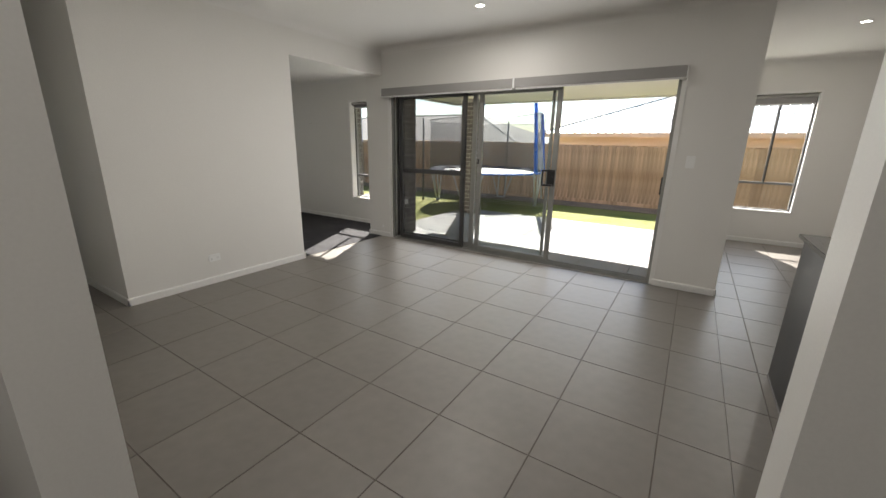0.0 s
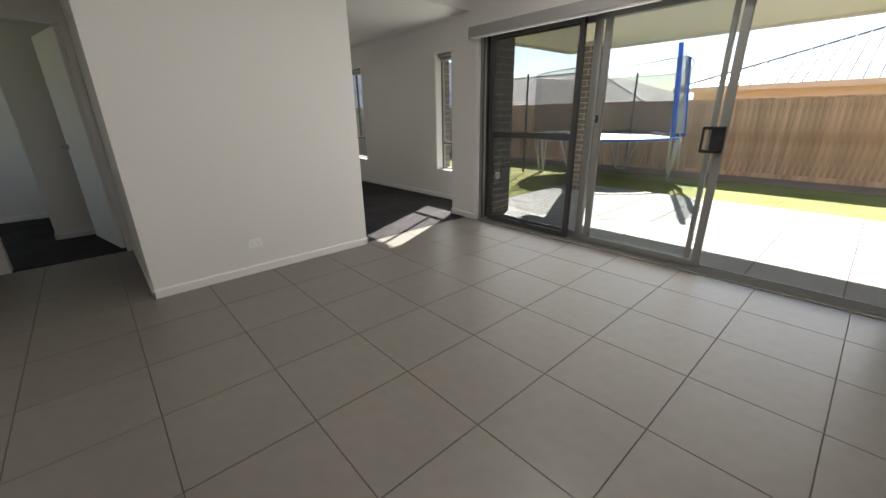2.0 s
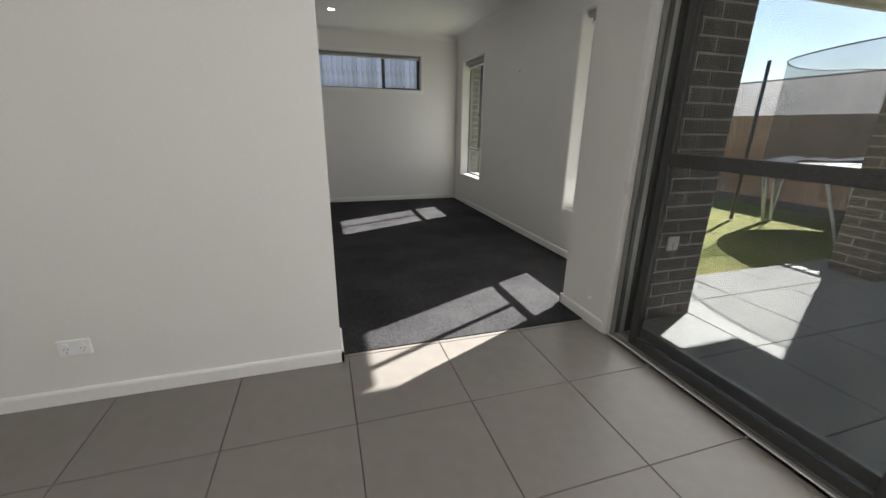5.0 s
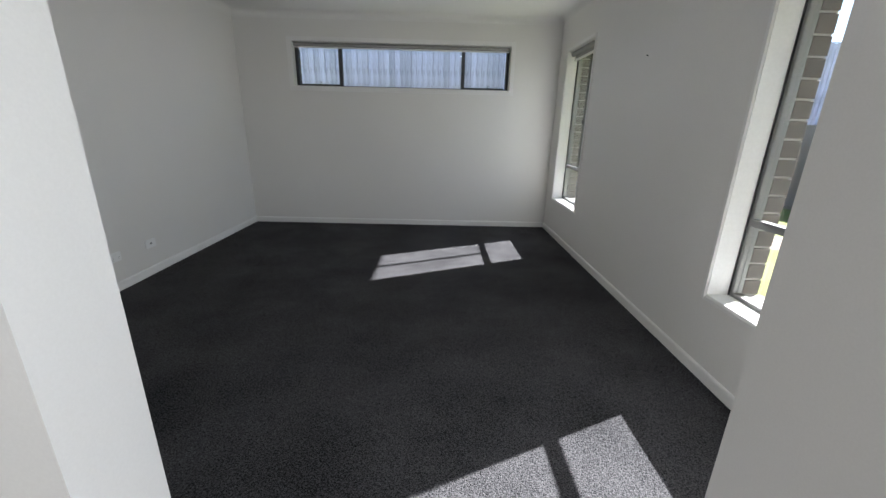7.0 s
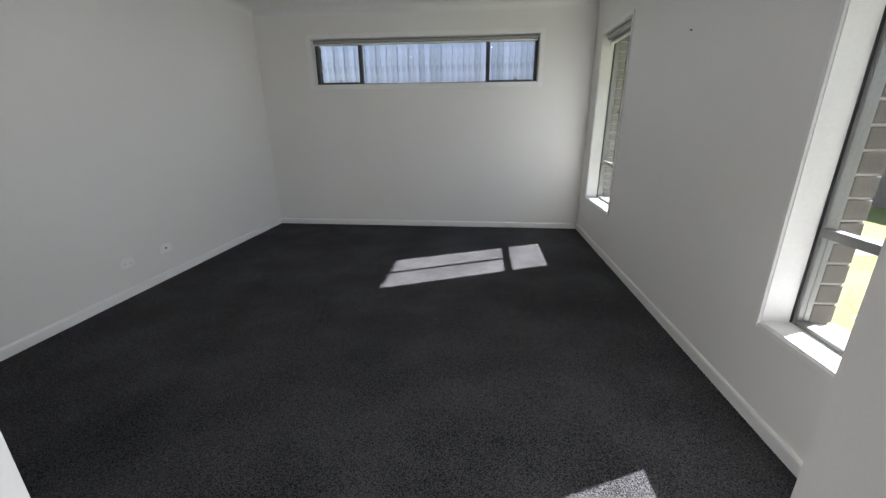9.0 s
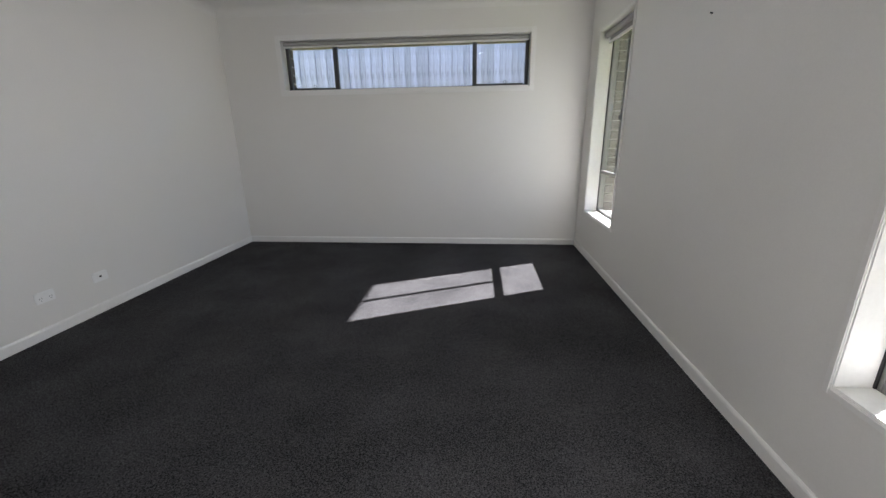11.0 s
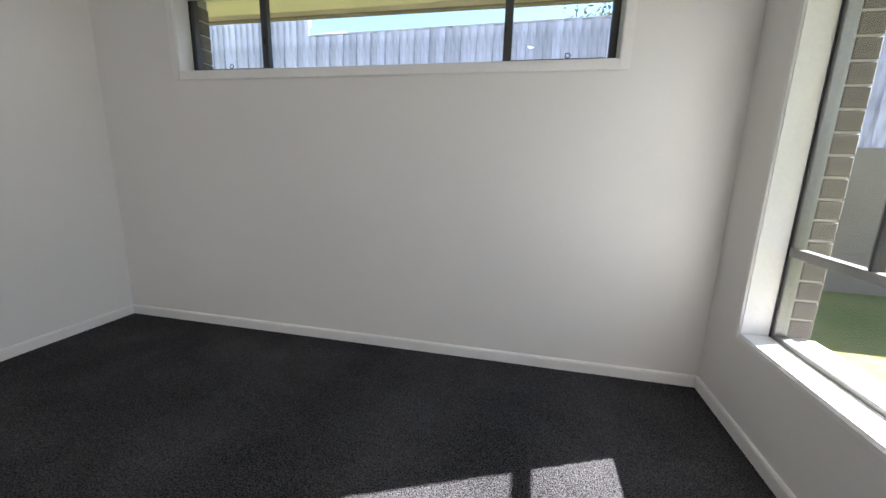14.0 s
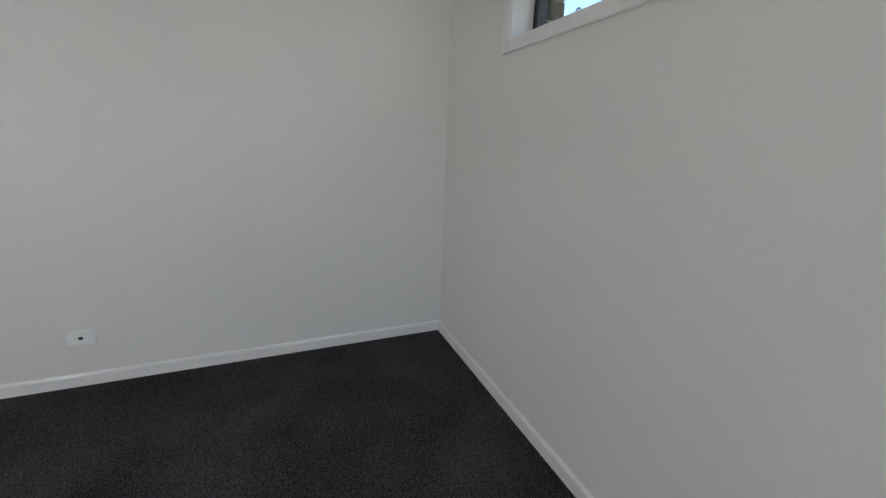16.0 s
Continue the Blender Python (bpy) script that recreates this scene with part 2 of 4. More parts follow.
DINE = (-2.26, -1.45, 0.50, 2.20)
OUT = 0.25
DOORWAY = (-2.235, -1.40, -1, 2.06)

# ---- walls ----
slab("wall_sliding_door", "x", XW, XW + OUT, YR, YB, -0.14, HL, [SLIDER], PAINT, "white painted wall around the sliding door")
slab("wall_opening", "y", YN, YT, HALL_R, 0.465, 0, HL, [], PAINT, "white painted wall beside the carpeted room's opening")
slab("wall_header", "y", YN, YT, 0.465, XW, 2.315, HL, [], PAINT, "white header over the wide opening")
slab("wall_nib", "y", 3.02, YB, XW + OUT, XM + OUT, -0.14, HL, [], PAINT, "short wall with dark brick outside")
slab("wall_media_windows", "x", XM, XM + OUT, YB, YF + OUT, -0.14, HL, [TALL_1, TALL_2], PAINT, "white painted wall with two tall windows")
slab("wall_media_far", "y", YF, YF + OUT, HALL_R, XM, -0.14, HL, [HIGH], PAINT, "white painted wall with a high strip window")
slab("wall_media_left", "x", HALL_R, XL, YT, YF, 0, HL, [], PAINT, "plain white painted wall between hall and carpeted room")
slab("wall_hall_end", "y", YH, YH + 0.11, HALL_L, HALL_R, 0, HL, [DOORWAY], PAINT, "white painted wall around a bedroom doorway")
slab("wall_hall_left", "x", HALL_L - 0.11, HALL_L, -0.175, YH, 0, HL, [], PAINT, "white painted wall of the hall")
slab("wall_bedroom_front", "y", YH, YH + 0.11, BED_L - 0.11, HALL_L, 0, HL, [], PAINT, "white painted bedroom wall beside the doorway")
# this hole, out of view, is added to let light into the bedroom
slab("wall_bedroom_left", "x", BED_L - 0.11, BED_L, YH + 0.11, YH + 2.6, -0.14, HL, [(5.2, 6.6, 0.9, 2.1)], PAINT, "white painted bedroom wall with an unseen opening added for light")
slab("wall_bedroom_back", "y", YH + 2.6, YH + 2.71, BED_L - 0.11, HALL_R, 0, HL, [], PAINT, "white painted bedroom wall")
slab("wall_bedroom_robe", "y", 5.55, YH + 2.6, -1.95, HALL_R, 0, HL, [], PAINT, "white painted wall corner behind the bedroom door")
slab("wall_kitchen_stub", "x", -1.74, -1.62, -3.6, -1.15, 0, HL, [], PAINT, "white painted wall end with switches beside the kitchen")
slab("wall_dining_windows", "x", XD, XD + OUT, -4.85, YR + OUT, -0.14, HL, [DINE], PAINT, "white painted dining wall with a window")
slab("wall_dining_patio", "y", YR, YR + OUT, XW + OUT, XD, -0.14, HL, [], PAINT, "wall between dining area and patio")
slab("wall_kitchen_back", "y", -4.85, -4.6, -5.2, XD, -0.14, HL, [], PAINT, "white painted kitchen wall")
slab("wall_entry_back", "x", -5.2, -4.95, -4.6, 1.2, -0.14, HL, [], PAINT, "white painted entry wall")
slab("wall_entry_side", "y", 1.2, 1.45, -5.2, HALL_L - 0.11, -0.14, HL, [], PAINT, "white painted entry side wall")


def plates(name, rows, mat, label, category):
    return tagged(boxes(name, mat, None, rows), label, category, kind="structure")


plates("ceiling_living", [(-5.2, XD + OUT, -4.85, YT, HL, HL + 0.1)], CEILING, "flat white plaster ceiling of the living area", "ceiling")
plates("ceiling_media", [(XL, XM, YT, YF, HM, HM + 0.1)], CEILING, "flat white plaster ceiling of the carpeted room", "ceiling")
plates("ceiling_hall", [(HALL_L - 0.11, HALL_R, YT, YH, HL, HL + 0.1), (BED_L - 0.11, HALL_R, YH, YH + 2.71, HL, HL + 0.1)], CEILING, "flat white ceiling of the hall", "ceiling")
plates("floor_carpet", [(XL, XM, YB, YF, -0.14, 0.004), (0.465, XW, YC, YB, -0.14, 0.004), (XL, 0.465, YT, YB, -0.14, 0.004)], CARPET, "charcoal cut-pile carpet of the carpeted room", "carpet")
plates("floor_bedroom_carpet", [(HALL_L, HALL_R, YH + 0.02, YH + 0.11, -0.1, 0.004), (BED_L, HALL_R, YH + 0.11, YH + 2.6, -0.1, 0.004)], CARPET, "charcoal cut-pile bedroom carpet", "carpet")
floor = plates("floor", [(-5.0, XW + 0.02, YR, YC, -0.14, -0.0035), (-5.0, XD, -4.6, YR, -0.14, -0.0035), (HALL_L, HALL_R, YC, YH + 0.02, -0.14, -0.0035)], GROUT, "large matt grey-brown floor tiles with dark grout", "floor")
plates("ground", [(-400, 400, -400, 400, GROUND - 0.3, GROUND)], LAWN, "short green lawn with drier yellow patches", "ground")
patio = plates("patio", [(XW + OUT, 5.5, YR + OUT, 3.02, GROUND - 0.1, PATIO - 0.012), (XM + OUT, 5.5, 3.02, 3.55, GROUND - 0.1, PATIO - 0.012)], GROUT, "sunlit patio of large pale concrete pavers", "patio")
plates("patio_soffit", [(XW + OUT, 5.72, YR + OUT, 3.02, 2.32, 2.36), (XM + OUT, 5.72, 3.02, 3.95, 2.32, 2.36), (5.70, 5.76, YR, 4.0, 2.28, 2.50), (XM + OUT, 5.70, 3.95, 4.0, 2.28, 2.50)], SOFFIT, "cream painted patio ceiling with a shallow edge beam", "ceiling")
plates("roof", [(-6, 5.8, -5.4, 4.2, 2.80, 2.86), (-5.2, 3.45, 4.2, 8.3, 2.80, 2.86)], ROOF, "pale metal roof of the house", "roof")
plates("eaves", [(-3, 3.38, YF + OUT, 8.20, 2.29, 2.33), (XM + OUT, 3.38, 4.01, YF + OUT, 2.29, 2.33), (-3, 3.44, 8.20, 8.24, 2.255, 2.46), (3.38, 3.42, 4.01, 8.20, 2.25, 2.50)], EAVE, "cream eaves lining outside the carpeted room", "eaves")


# ---- skirtings, cornices, trims ----
def skirting(axis, c, side, u0, u1, h=0.068, d=0.013, z=0.0):
    """A skirting board with a rounded top on a wall face at c; side: which way it stands off the wall."""
    bm = bmesh.new()
    prof = [(0, 0), (d, 0), (d, h - 0.012), (d * 0.75, h - 0.004), (d * 0.35, h), (0, h)]
    ends = []
    for u in (u0, u1):
        ends.append([bm.verts.new((c + side * p, u, z + q) if axis == "x" else (u, c + side * p, z + q)) for p, q in prof])
    for k in range(len(prof)):
        j = (k + 1) % len(prof)
        bm.faces.new((ends[0][k], ends[0][j], ends[1][j], ends[1][k]))
    bm.faces.new(ends[0])
    bm.faces.new(ends[1])
    bmesh.ops.recalc_face_normals(bm, faces=bm.faces)
    return tagged(finish("baseboard", bm, GLOSS), "narrow white gloss skirting board along the wall", "skirting", kind="structure")


E = 0.013
skirting("y", YN, -1, HALL_R - E, 0.465 + E)
skirting("x", HALL_R, -1, YN - E, YH - 0.01)
skirting("x", 0.465, 1, YN - E, YT + E)
skirting("x", XW, -1, SLIDER[1] + 0.02, YB + E)
skirting("x", XW, -1, YR - E, SLIDER[0] - 0.02)
skirting("y", YR, -1, XW - E, XD)
skirting("x", XD, -1, -4.6, YR - E)
skirting("x", XM, -1, YB, YF, z=0.002)
skirting("y", YB, 1, XW - E, XM - E, z=0.002)
skirting("y", YF, -1, XL + E, XM - E, z=0.002)
skirting("x", XL, 1, YT, YF, z=0.002)
skirting("y", YT, 1, XL + E, 0.465 + E, z=0.002)
skirting("x", HALL_L, 1, -0.175 - E, YH)
skirting("y", -0.175, -1, HALL_L - 0.11 - E, HALL_L + E)
skirting("x", HALL_L - 0.11, -1, -0.175 - E, 1.2)
skirting("x", -1.74, -1, -3.6, -1.15 + E)
skirting("y", -1.15, 1, -1.74 - E, -1.62 + E)
skirting("y", YH + 2.6, -1, BED_L, -1.95, z=0.002)
skirting("x", HALL_R, -1, YH + 0.15, 5.55, z=0.002)
skirting("y", 5.55, -1, -1.95 - E, HALL_R, z=0.002)
skirting("x", -1.95, -1, 5.55 - E, YH + 2.6, z=0.002)


def cornice(axis, c, side, u0, u1, top, r=0.075):
    """A coved plaster cornice between a wall face at c and the ceiling."""
    bm = bmesh.new()
    arc = [(r - r * math.sin(a), r - r * math.cos(a)) for a in (0, 0.26, 0.52, 0.79, 1.05, 1.31, 1.571)]
    prof = [(0, 0)] + [(p, q) for p, q in arc]
    ends = []
    for u in (u0, u1):
        ends.append([bm.verts.new((c + side * p, u, top - q) if axis == "x" else (u, c + side * p, top - q)) for p, q in prof])
    n = len(prof)
    for k in range(n):
        bm.faces.new((ends[0][k], ends[0][(k + 1) % n], ends[1][(k + 1) % n], ends[1][k]))
    bm.faces.new(ends[0])
    bm.faces.new(ends[1])
    bmesh.ops.recalc_face_normals(bm, faces=bm.faces)
    return tagged(finish("cornice", bm, CEILING), "white coved plaster cornice under the ceiling", "cornice", kind="structure")


cornice("x", XW, -1, YR, YN, HL)
cornice("y", YN, -1, HALL_R, XW, HL)
cornice("x", XD, -1, -4.6, YR, HL)
cornice("y", YR, -1, XW, XD, HL)
cornice("x", HALL_R, -1, YN, YH, HL)
cornice("x", XM, -1, YB, YF, HM)
cornice("y", YF, -1, XL, XM, HM)
cornice("x", XL, 1, YT, YF, HM)


# ---- windows ----
def spun(axis, rows):
    """Boxes given as across, along, up; axis x: across is x, y: across is y."""
    return [r if axis == "x" else (r[2], r[3], r[0], r[1], r[4], r[5]) for r in rows]


def window(name, axis, c, hole, layout, label, metal, w=0.02):
    """layout: panes as (u0, u1, z0, z1) inside the frame; bars between them as (u0, u1, z0, z1, proud)."""
    u0, u1, z0, z1 = hole
    top = thing(name, label, "window", kind="structure")
    a, b = c + 0.115, c + 0.165
    f = 0.028
    boxes("frame", metal, top, spun(axis, [(a, b, u0, u0 + f, z0, z1), (a, b, u1 - f, u1, z0, z1), (a, b, u0 + f, u1 - f, z0, z0 + f), (a, b, u0 + f, u1 - f, z1 - f, z1)]), 0.003)
    for q in layout["bars"]:
        boxes("bar", metal, top, spun(axis, [(a - q[4], b - 0.022, q[0], q[1], q[2], q[3])]), 0.003)
    for q in layout.get("seals", ()):
        boxes("sash_edge", DARK_ALU, top, spun(axis, [(a - q[4], b - 0.022, q[0], q[1], q[2], q[3])]), 0.002, "dark sash edge")
    boxes("gasket", BLACK, top, spun(axis, [(a - 0.006, a, u0 + 0.006, u0 + 0.013, z0 + 0.010, z1 - 0.006), (a - 0.006, a, u1 - 0.013, u1 - 0.006, z0 + 0.010, z1 - 0.006)]), 0.0, "black rubber seal beside the frame")
    for q in layout["panes"]:
        p = boxes("pane", GLASS, top, spun(axis, [(c + 0.138, c + 0.142, q[0], q[1], q[2], q[3])]))
        p.visible_shadow = False
    boxes("architrave", GLOSS, top, spun(axis, [(c - 0.010, c, u0 - w, u0 + 0.004, z0 - w, z1 + w), (c - 0.010, c, u1 - 0.004, u1 + w, z0 - w, z1 + w),
                                               (c - 0.010, c, u0 + 0.004, u1 - 0.004, z1 - 0.004, z1 + w), (c - 0.010, c, u0 + 0.004, u1 - 0.004, z0 - w, z0 + 0.004)]), 0.003)
    boxes("reveal", GLOSS, top, spun(axis, [(c, a, u0, u0 + 0.006, z0, z1), (c, a, u1 - 0.006, u1, z0, z1), (c, a, u0, u1, z1 - 0.006, z1)]))
    boxes("sill", GLOSS, top, spun(axis, [(c - 0.004, a, u0 + 0.006, u1 - 0.006, z0, z0 + 0.010)]), 0.003)
    for q in layout.get("latches", ()):
        bm = bmesh.new()
        for r in spun(axis, [(a - 0.020, a, q[0] - 0.008, q[0] + 0.008, q[1] - 0.020, q[1] + 0.020), (a - 0.026, a - 0.014, q[0] - 0.005, q[0] + 0.012, q[1] - 0.005, q[1] + 0.007)]):
            box(bm, *r, 0.004)
        part("latch", bm, BLACK, top, "small black window latch")
    return top


def tall_layout(h, t):
    u0, u1, z0, z1 = h
    f, m = 0.028, (u0 + u1) / 2
    return {"panes": [(u0 + f, u1 - f, z0 + f, t), (u0 + f, m, t + 0.035, z1 - f), (m, u1 - f, t + 0.035, z1 - f)],
            "bars": [(u0 + f, u1 - f, t, t + 0.035, 0.012), (m - 0.010, m + 0.010, t + 0.035, z1 - f, 0.0)],
            "seals": [(m - 0.022, m - 0.010, t + 0.035, z1 - f, 0.010)],
            "latches": [(m - 0.02, (t + z1) / 2 - 0.12)]}


window("window_1", "x", XM, TALL_1, tall_layout(TALL_1, 0.82), "tall narrow window with grey frame, lower fixed pane", ALU)
window("window_2", "x", XM, TALL_2, tall_layout(TALL_2, 0.82), "tall narrow window with grey frame, beside the corner", ALU)
window("window_3", "x", XD, DINE, tall_layout(DINE, 0.90), "dining window with grey frame looking onto the fence", ALU)
H0, H1 = -0.055, 1.425
window("window_4", "y", YF, HIGH, {
    "panes": [(HIGH[0] + 0.04, H0, HIGH[2] + 0.03, HIGH[3] - 0.03), (H0, H1, HIGH[2] + 0.03, HIGH[3] - 0.03), (H1, HIGH[1] - 0.04, HIGH[2] + 0.03, HIGH[3] - 0.03)],
    "bars": [(H0 - 0.022, H0 + 0.022, HIGH[2] + 0.028, HIGH[3] - 0.028, 0.012), (H1 - 0.022, H1 + 0.022, HIGH[2] + 0.028, HIGH[3] - 0.028, 0.012),
             (HIGH[0] + 0.028, HIGH[0] + 0.042, HIGH[2] + 0.028, HIGH[3] - 0.028, 0.010), (HIGH[1] - 0.042, HIGH[1] - 0.028, HIGH[2] + 0.028, HIGH[3] - 0.028, 0.010),
             (HIGH[0] + 0.055, H0 - 0.022, HIGH[2] + 0.028, HIGH[2] + 0.042, 0.010), (H1 + 0.022, HIGH[1] - 0.055, HIGH[2] + 0.028, HIGH[2] + 0.042, 0.010)],
    "latches": [(H0 - 0.002, 1.865), (H1 - 0.012, 1.865)]}, "high strip window with dark frame and two sliding sashes", DARK_ALU, 0.045)


# ---- sliding door ----
def sliding_panel(parent, name, x, y0, y1, z0, z1, stile, metal, mid=None, infill=GLASS, label=""):
    bm = bmesh.new()
    box(bm, x - 0.019, x + 0.019, y0, y0 + stile, z0, z1, 0.003)
    p = part(name, bm, metal, parent, label)
    boxes("stile", metal, p, [(x - 0.019, x + 0.019, y1 - stile, y1, z0, z1)], 0.003)
    boxes("rail", metal, p, [(x - 0.018, x + 0.018, y0 + stile, y1 - stile, z0, z0 + 0.055)], 0.003)
    boxes("rail", metal, p, [(x - 0.018, x + 0.018, y0 + stile, y1 - stile, z1 - 0.05, z1)], 0.003)
    if mid:
        boxes("rail", metal, p, [(x - 0.016, x + 0.016, y0 + stile, y1 - stile, mid - 0.028, mid + 0.028)], 0.003)
    g = boxes("pane" if infill is GLASS else "mesh", infill, p, [(x - 0.003, x + 0.003, y0 + stile, y1 - stile, z0 + 0.055, z1 - 0.05)])
    g.visible_shadow = infill is not GLASS
    return p


slider = thing("sliding_door", "wide grey aluminium sliding door, one bay standing open", "sliding door", at=(0, 0, 0))
S0, S1 = SLIDER[0], SLIDER[1]
boxes("frame", SLIDE_ALU, slider, [(XW + 0.03, XW + 0.20, S0, S0 + 0.035, 0.0, 2.10), (XW + 0.03, XW + 0.20, S1 - 0.035, S1, 0.0, 2.10), (XW + 0.03, XW + 0.20, S0 + 0.035, S1 - 0.035, 2.055, 2.10)], 0.003)
boxes("track", SLIDE_ALU, slider, [(XW + 0.03, XW + 0.20, S0, S1, -0.06, 0.010), (XW + 0.045, XW + 0.052, S0, S1, 0.010, 0.026), (XW + 0.085, XW + 0.092, S0, S1, 0.010, 0.026), (XW + 0.125, XW + 0.132, S0, S1, 0.010, 0.026), (XW + 0.165, XW + 0.172, S0, S1, 0.010, 0.026)], 0.002)
boxes("channel", DARK_ALU, slider, [(XW + 0.036, XW + 0.062, S1 - 0.0405, S1 - 0.035, 0.026, 2.055), (XW + 0.10, XW + 0.145, S1 - 0.0405, S1 - 0.035, 0.026, 2.055)], 0.0)
for q in ((S0 - 0.04, S0 + 0.004), (S1 - 0.004, S1 + 0.04)):
    boxes("lining", GLOSS, slider, [(XW - 0.008, XW + 0.03, q[0], q[1], 0, 2.10)], 0.003)
M1 = 1.44
sliding_panel(slider, "fixed_panel", XW + 0.169, 1.52, S1 - 0.035, 0.026, 2.055, 0.05, SLIDE_ALU)
sliding_panel(slider, "middle_panel", XW + 0.129, 0.497, 1.52, 0.026, 2.055, 0.034, SLIDE_ALU)
lead = sliding_panel(slider, "leading_panel", XW + 0.089, 0.408, 1.435, 0.026, 2.055, 0.055, SLIDE_ALU)
screen = sliding_panel(slider, "screen_panel", XW + 0.049, 1.60, 2.685, 0.026, 2.055, 0.05, DARK_ALU, 1.03, NET, "dark framed insect screen with a middle rail")
bm = bmesh.new()
hx = XW + 0.07
box(bm, hx - 0.014, hx, 0.412, 0.500, 0.95, 1.14, 0.004)
box(bm, hx - 0.055, hx - 0.035, 0.535, 0.552, 0.95, 1.14, 0.005)
for z in (0.95, 1.118):
    box(bm, hx - 0.055, hx - 0.002, 0.425, 0.55, z, z + 0.022, 0.005)
rod(bm, (hx - 0.014, 0.44, 1.06), (hx - 0.024, 0.44, 1.06), 0.012, 14)
part("handle", bm, BLACK, lead, "black pull handle with a lock")
bm = bmesh.new()
box(bm, XW + 0.075, XW + 0.105, S0 + 0.035, S0 + 0.05, 0.94, 1.12, 0.004)
part("lock_plate", bm, BLACK, slider, "black lock keeper on the jamb")
bm = bmesh.new()
box(bm, XW + 0.068, XW + 0.11, M1 - 0.035, M1 - 0.005, 1.16, 1.23, 0.004)
part("latch", bm, BLACK, slider, "small black stop on the stile")


# ---- blinds ----
def blind(axis, c, u0, u1, ztop, label, drop=0.05, r=0.026):
    b = thing("roller_blind", label, "blind", "roller blinds")
    bm = bmesh.new()
    if axis == "x":
        rod(bm, (c, u0 + 0.01, ztop - r), (c, u1 - 0.01, ztop - r), r, 20)
    else:
        rod(bm, (u0 + 0.01, c, ztop - r), (u1 - 0.01, c, ztop - r), r, 20)
    part("roll", bm, BLIND, b, smooth=False)
    boxes("cloth", BLIND, b, spun(axis, [(c + r - 0.004, c + r - 0.001, u0 + 0.015, u1 - 0.015, ztop - r - drop, ztop - r)]))
    boxes("bottom_bar", GLOSS, b, spun(axis, [(c + r - 0.013, c + r + 0.006, u0 + 0.012, u1 - 0.012, ztop - r - drop - 0.022, ztop - r - drop)]), 0.003, "pale bottom bar")
    for u in (u0, u1 - 0.006):
        boxes("bracket", WHITE_PLASTIC, b, spun(axis, [(c - r, c + r + 0.01, u, u + 0.006, ztop - 2 * r, ztop)]))
    return b


blind("x", XM + 0.055, TALL_1[0] + 0.008, TALL_1[1] - 0.008, TALL_1[3] - 0.008, "grey roller blind rolled up above the tall window")
blind("x", XM + 0.055, TALL_2[0] + 0.008, TALL_2[1] - 0.008, TALL_2[3] - 0.008, "grey roller blind rolled up above the tall window")
blind("y", YF + 0.050, HIGH[0] + 0.008, HIGH[1] - 0.008, HIGH[3] - 0.008, "grey roller blind rolled up in the strip window", drop=0.012, r=0.02)
blind("x", XD + 0.055, DINE[0] + 0.008, DINE[1] - 0.008, DINE[3] - 0.008, "grey roller blind rolled up above the dining window", drop=0.10)
pel = thing("blind_pelmet", "long grey blind pelmet over the sliding door", "blind")
for y0, y1 in ((-0.755, 0.93), (0.935, 2.915)):
    boxes("fascia", BLIND, pel, [(XW - 0.085, XW - 0.078, y0, y1, 2.036, 2.135), (XW - 0.078, XW, y0, y1, 2.128, 2.135)], 0.002)
    boxes("bottom_bar", GLOSS, pel, [(XW - 0.075, XW - 0.055, y0 + 0.02, y1 - 0.02, 2.018, 2.040)], 0.003, "pale bottom bar")
for y0 in (-0.757, 2.912):
    boxes("end_cap", WHITE_PLASTIC, pel, [(XW - 0.087, XW, y0, y0 + 0.006, 2.02, 2.137)])
bm = bmesh.new()
box(bm, XW - 0.092, XW - 0.083, 0.922, 0.944, 2.03, 2.15, 0.003)
part("joint_clip", bm, WHITE_PLASTIC, pel, "small white clip where two pelmets meet")


# ---- doors ----
door = thing("bedroom_door", "flush white interior door standing open into the bedroom", "door", at=(-1.405, YH + 0.10, 0))
turn = radians(180 - 77.5)
door.rotation_euler = (0, 0, turn)
boxes("leaf", GLOSS, door, [(0.0, 0.82, 0.0, 0.036, 0.015, 2.03)], 0.003)
for z in (0.22, 1.80):
    bm = bmesh.new()
    rod(bm, (-0.004, -0.004, z - 0.05), (-0.004, -0.004, z + 0.05), 0.007)
    box(bm, 0.0, 0.03, -0.003, 0.0, z - 0.05, z + 0.05)
    part("hinge", bm, CHROME, door, "satin steel butt hinge")
bm = bmesh.new()
for s, y in ((-1, 0.0), (1, 0.036)):
    rod(bm, (0.755, y, 1.0), (0.755, y + s * 0.012, 1.0), 0.026, 20)
    rod(bm, (0.755, y + s * 0.012, 1.0), (0.755, y + s * 0.05, 1.0), 0.009)
    rod(bm, (0.765, y + s * 0.05, 1.0), (0.64, y + s * 0.05, 1.0), 0.009)
part("lever_handle", bm, CHROME, door, "satin chrome lever handle")
dj = thing("door_frame", "white painted frame of the bedroom doorway", "door frame", kind="structure")
d0, d1 = DOORWAY[0], DOORWAY[1]
boxes("jamb", GLOSS, dj, [(d0, d0 + 0.02, YH, YH + 0.11, 0, 2.06)])
boxes("jamb", GLOSS, dj, [(d1 - 0.003, d1, YH, YH + 0.11, 0, 2.06)])
boxes("head", GLOSS, dj, [(d0 + 0.02, d1 - 0.003, YH, YH + 0.11, 2.04, 2.06)])
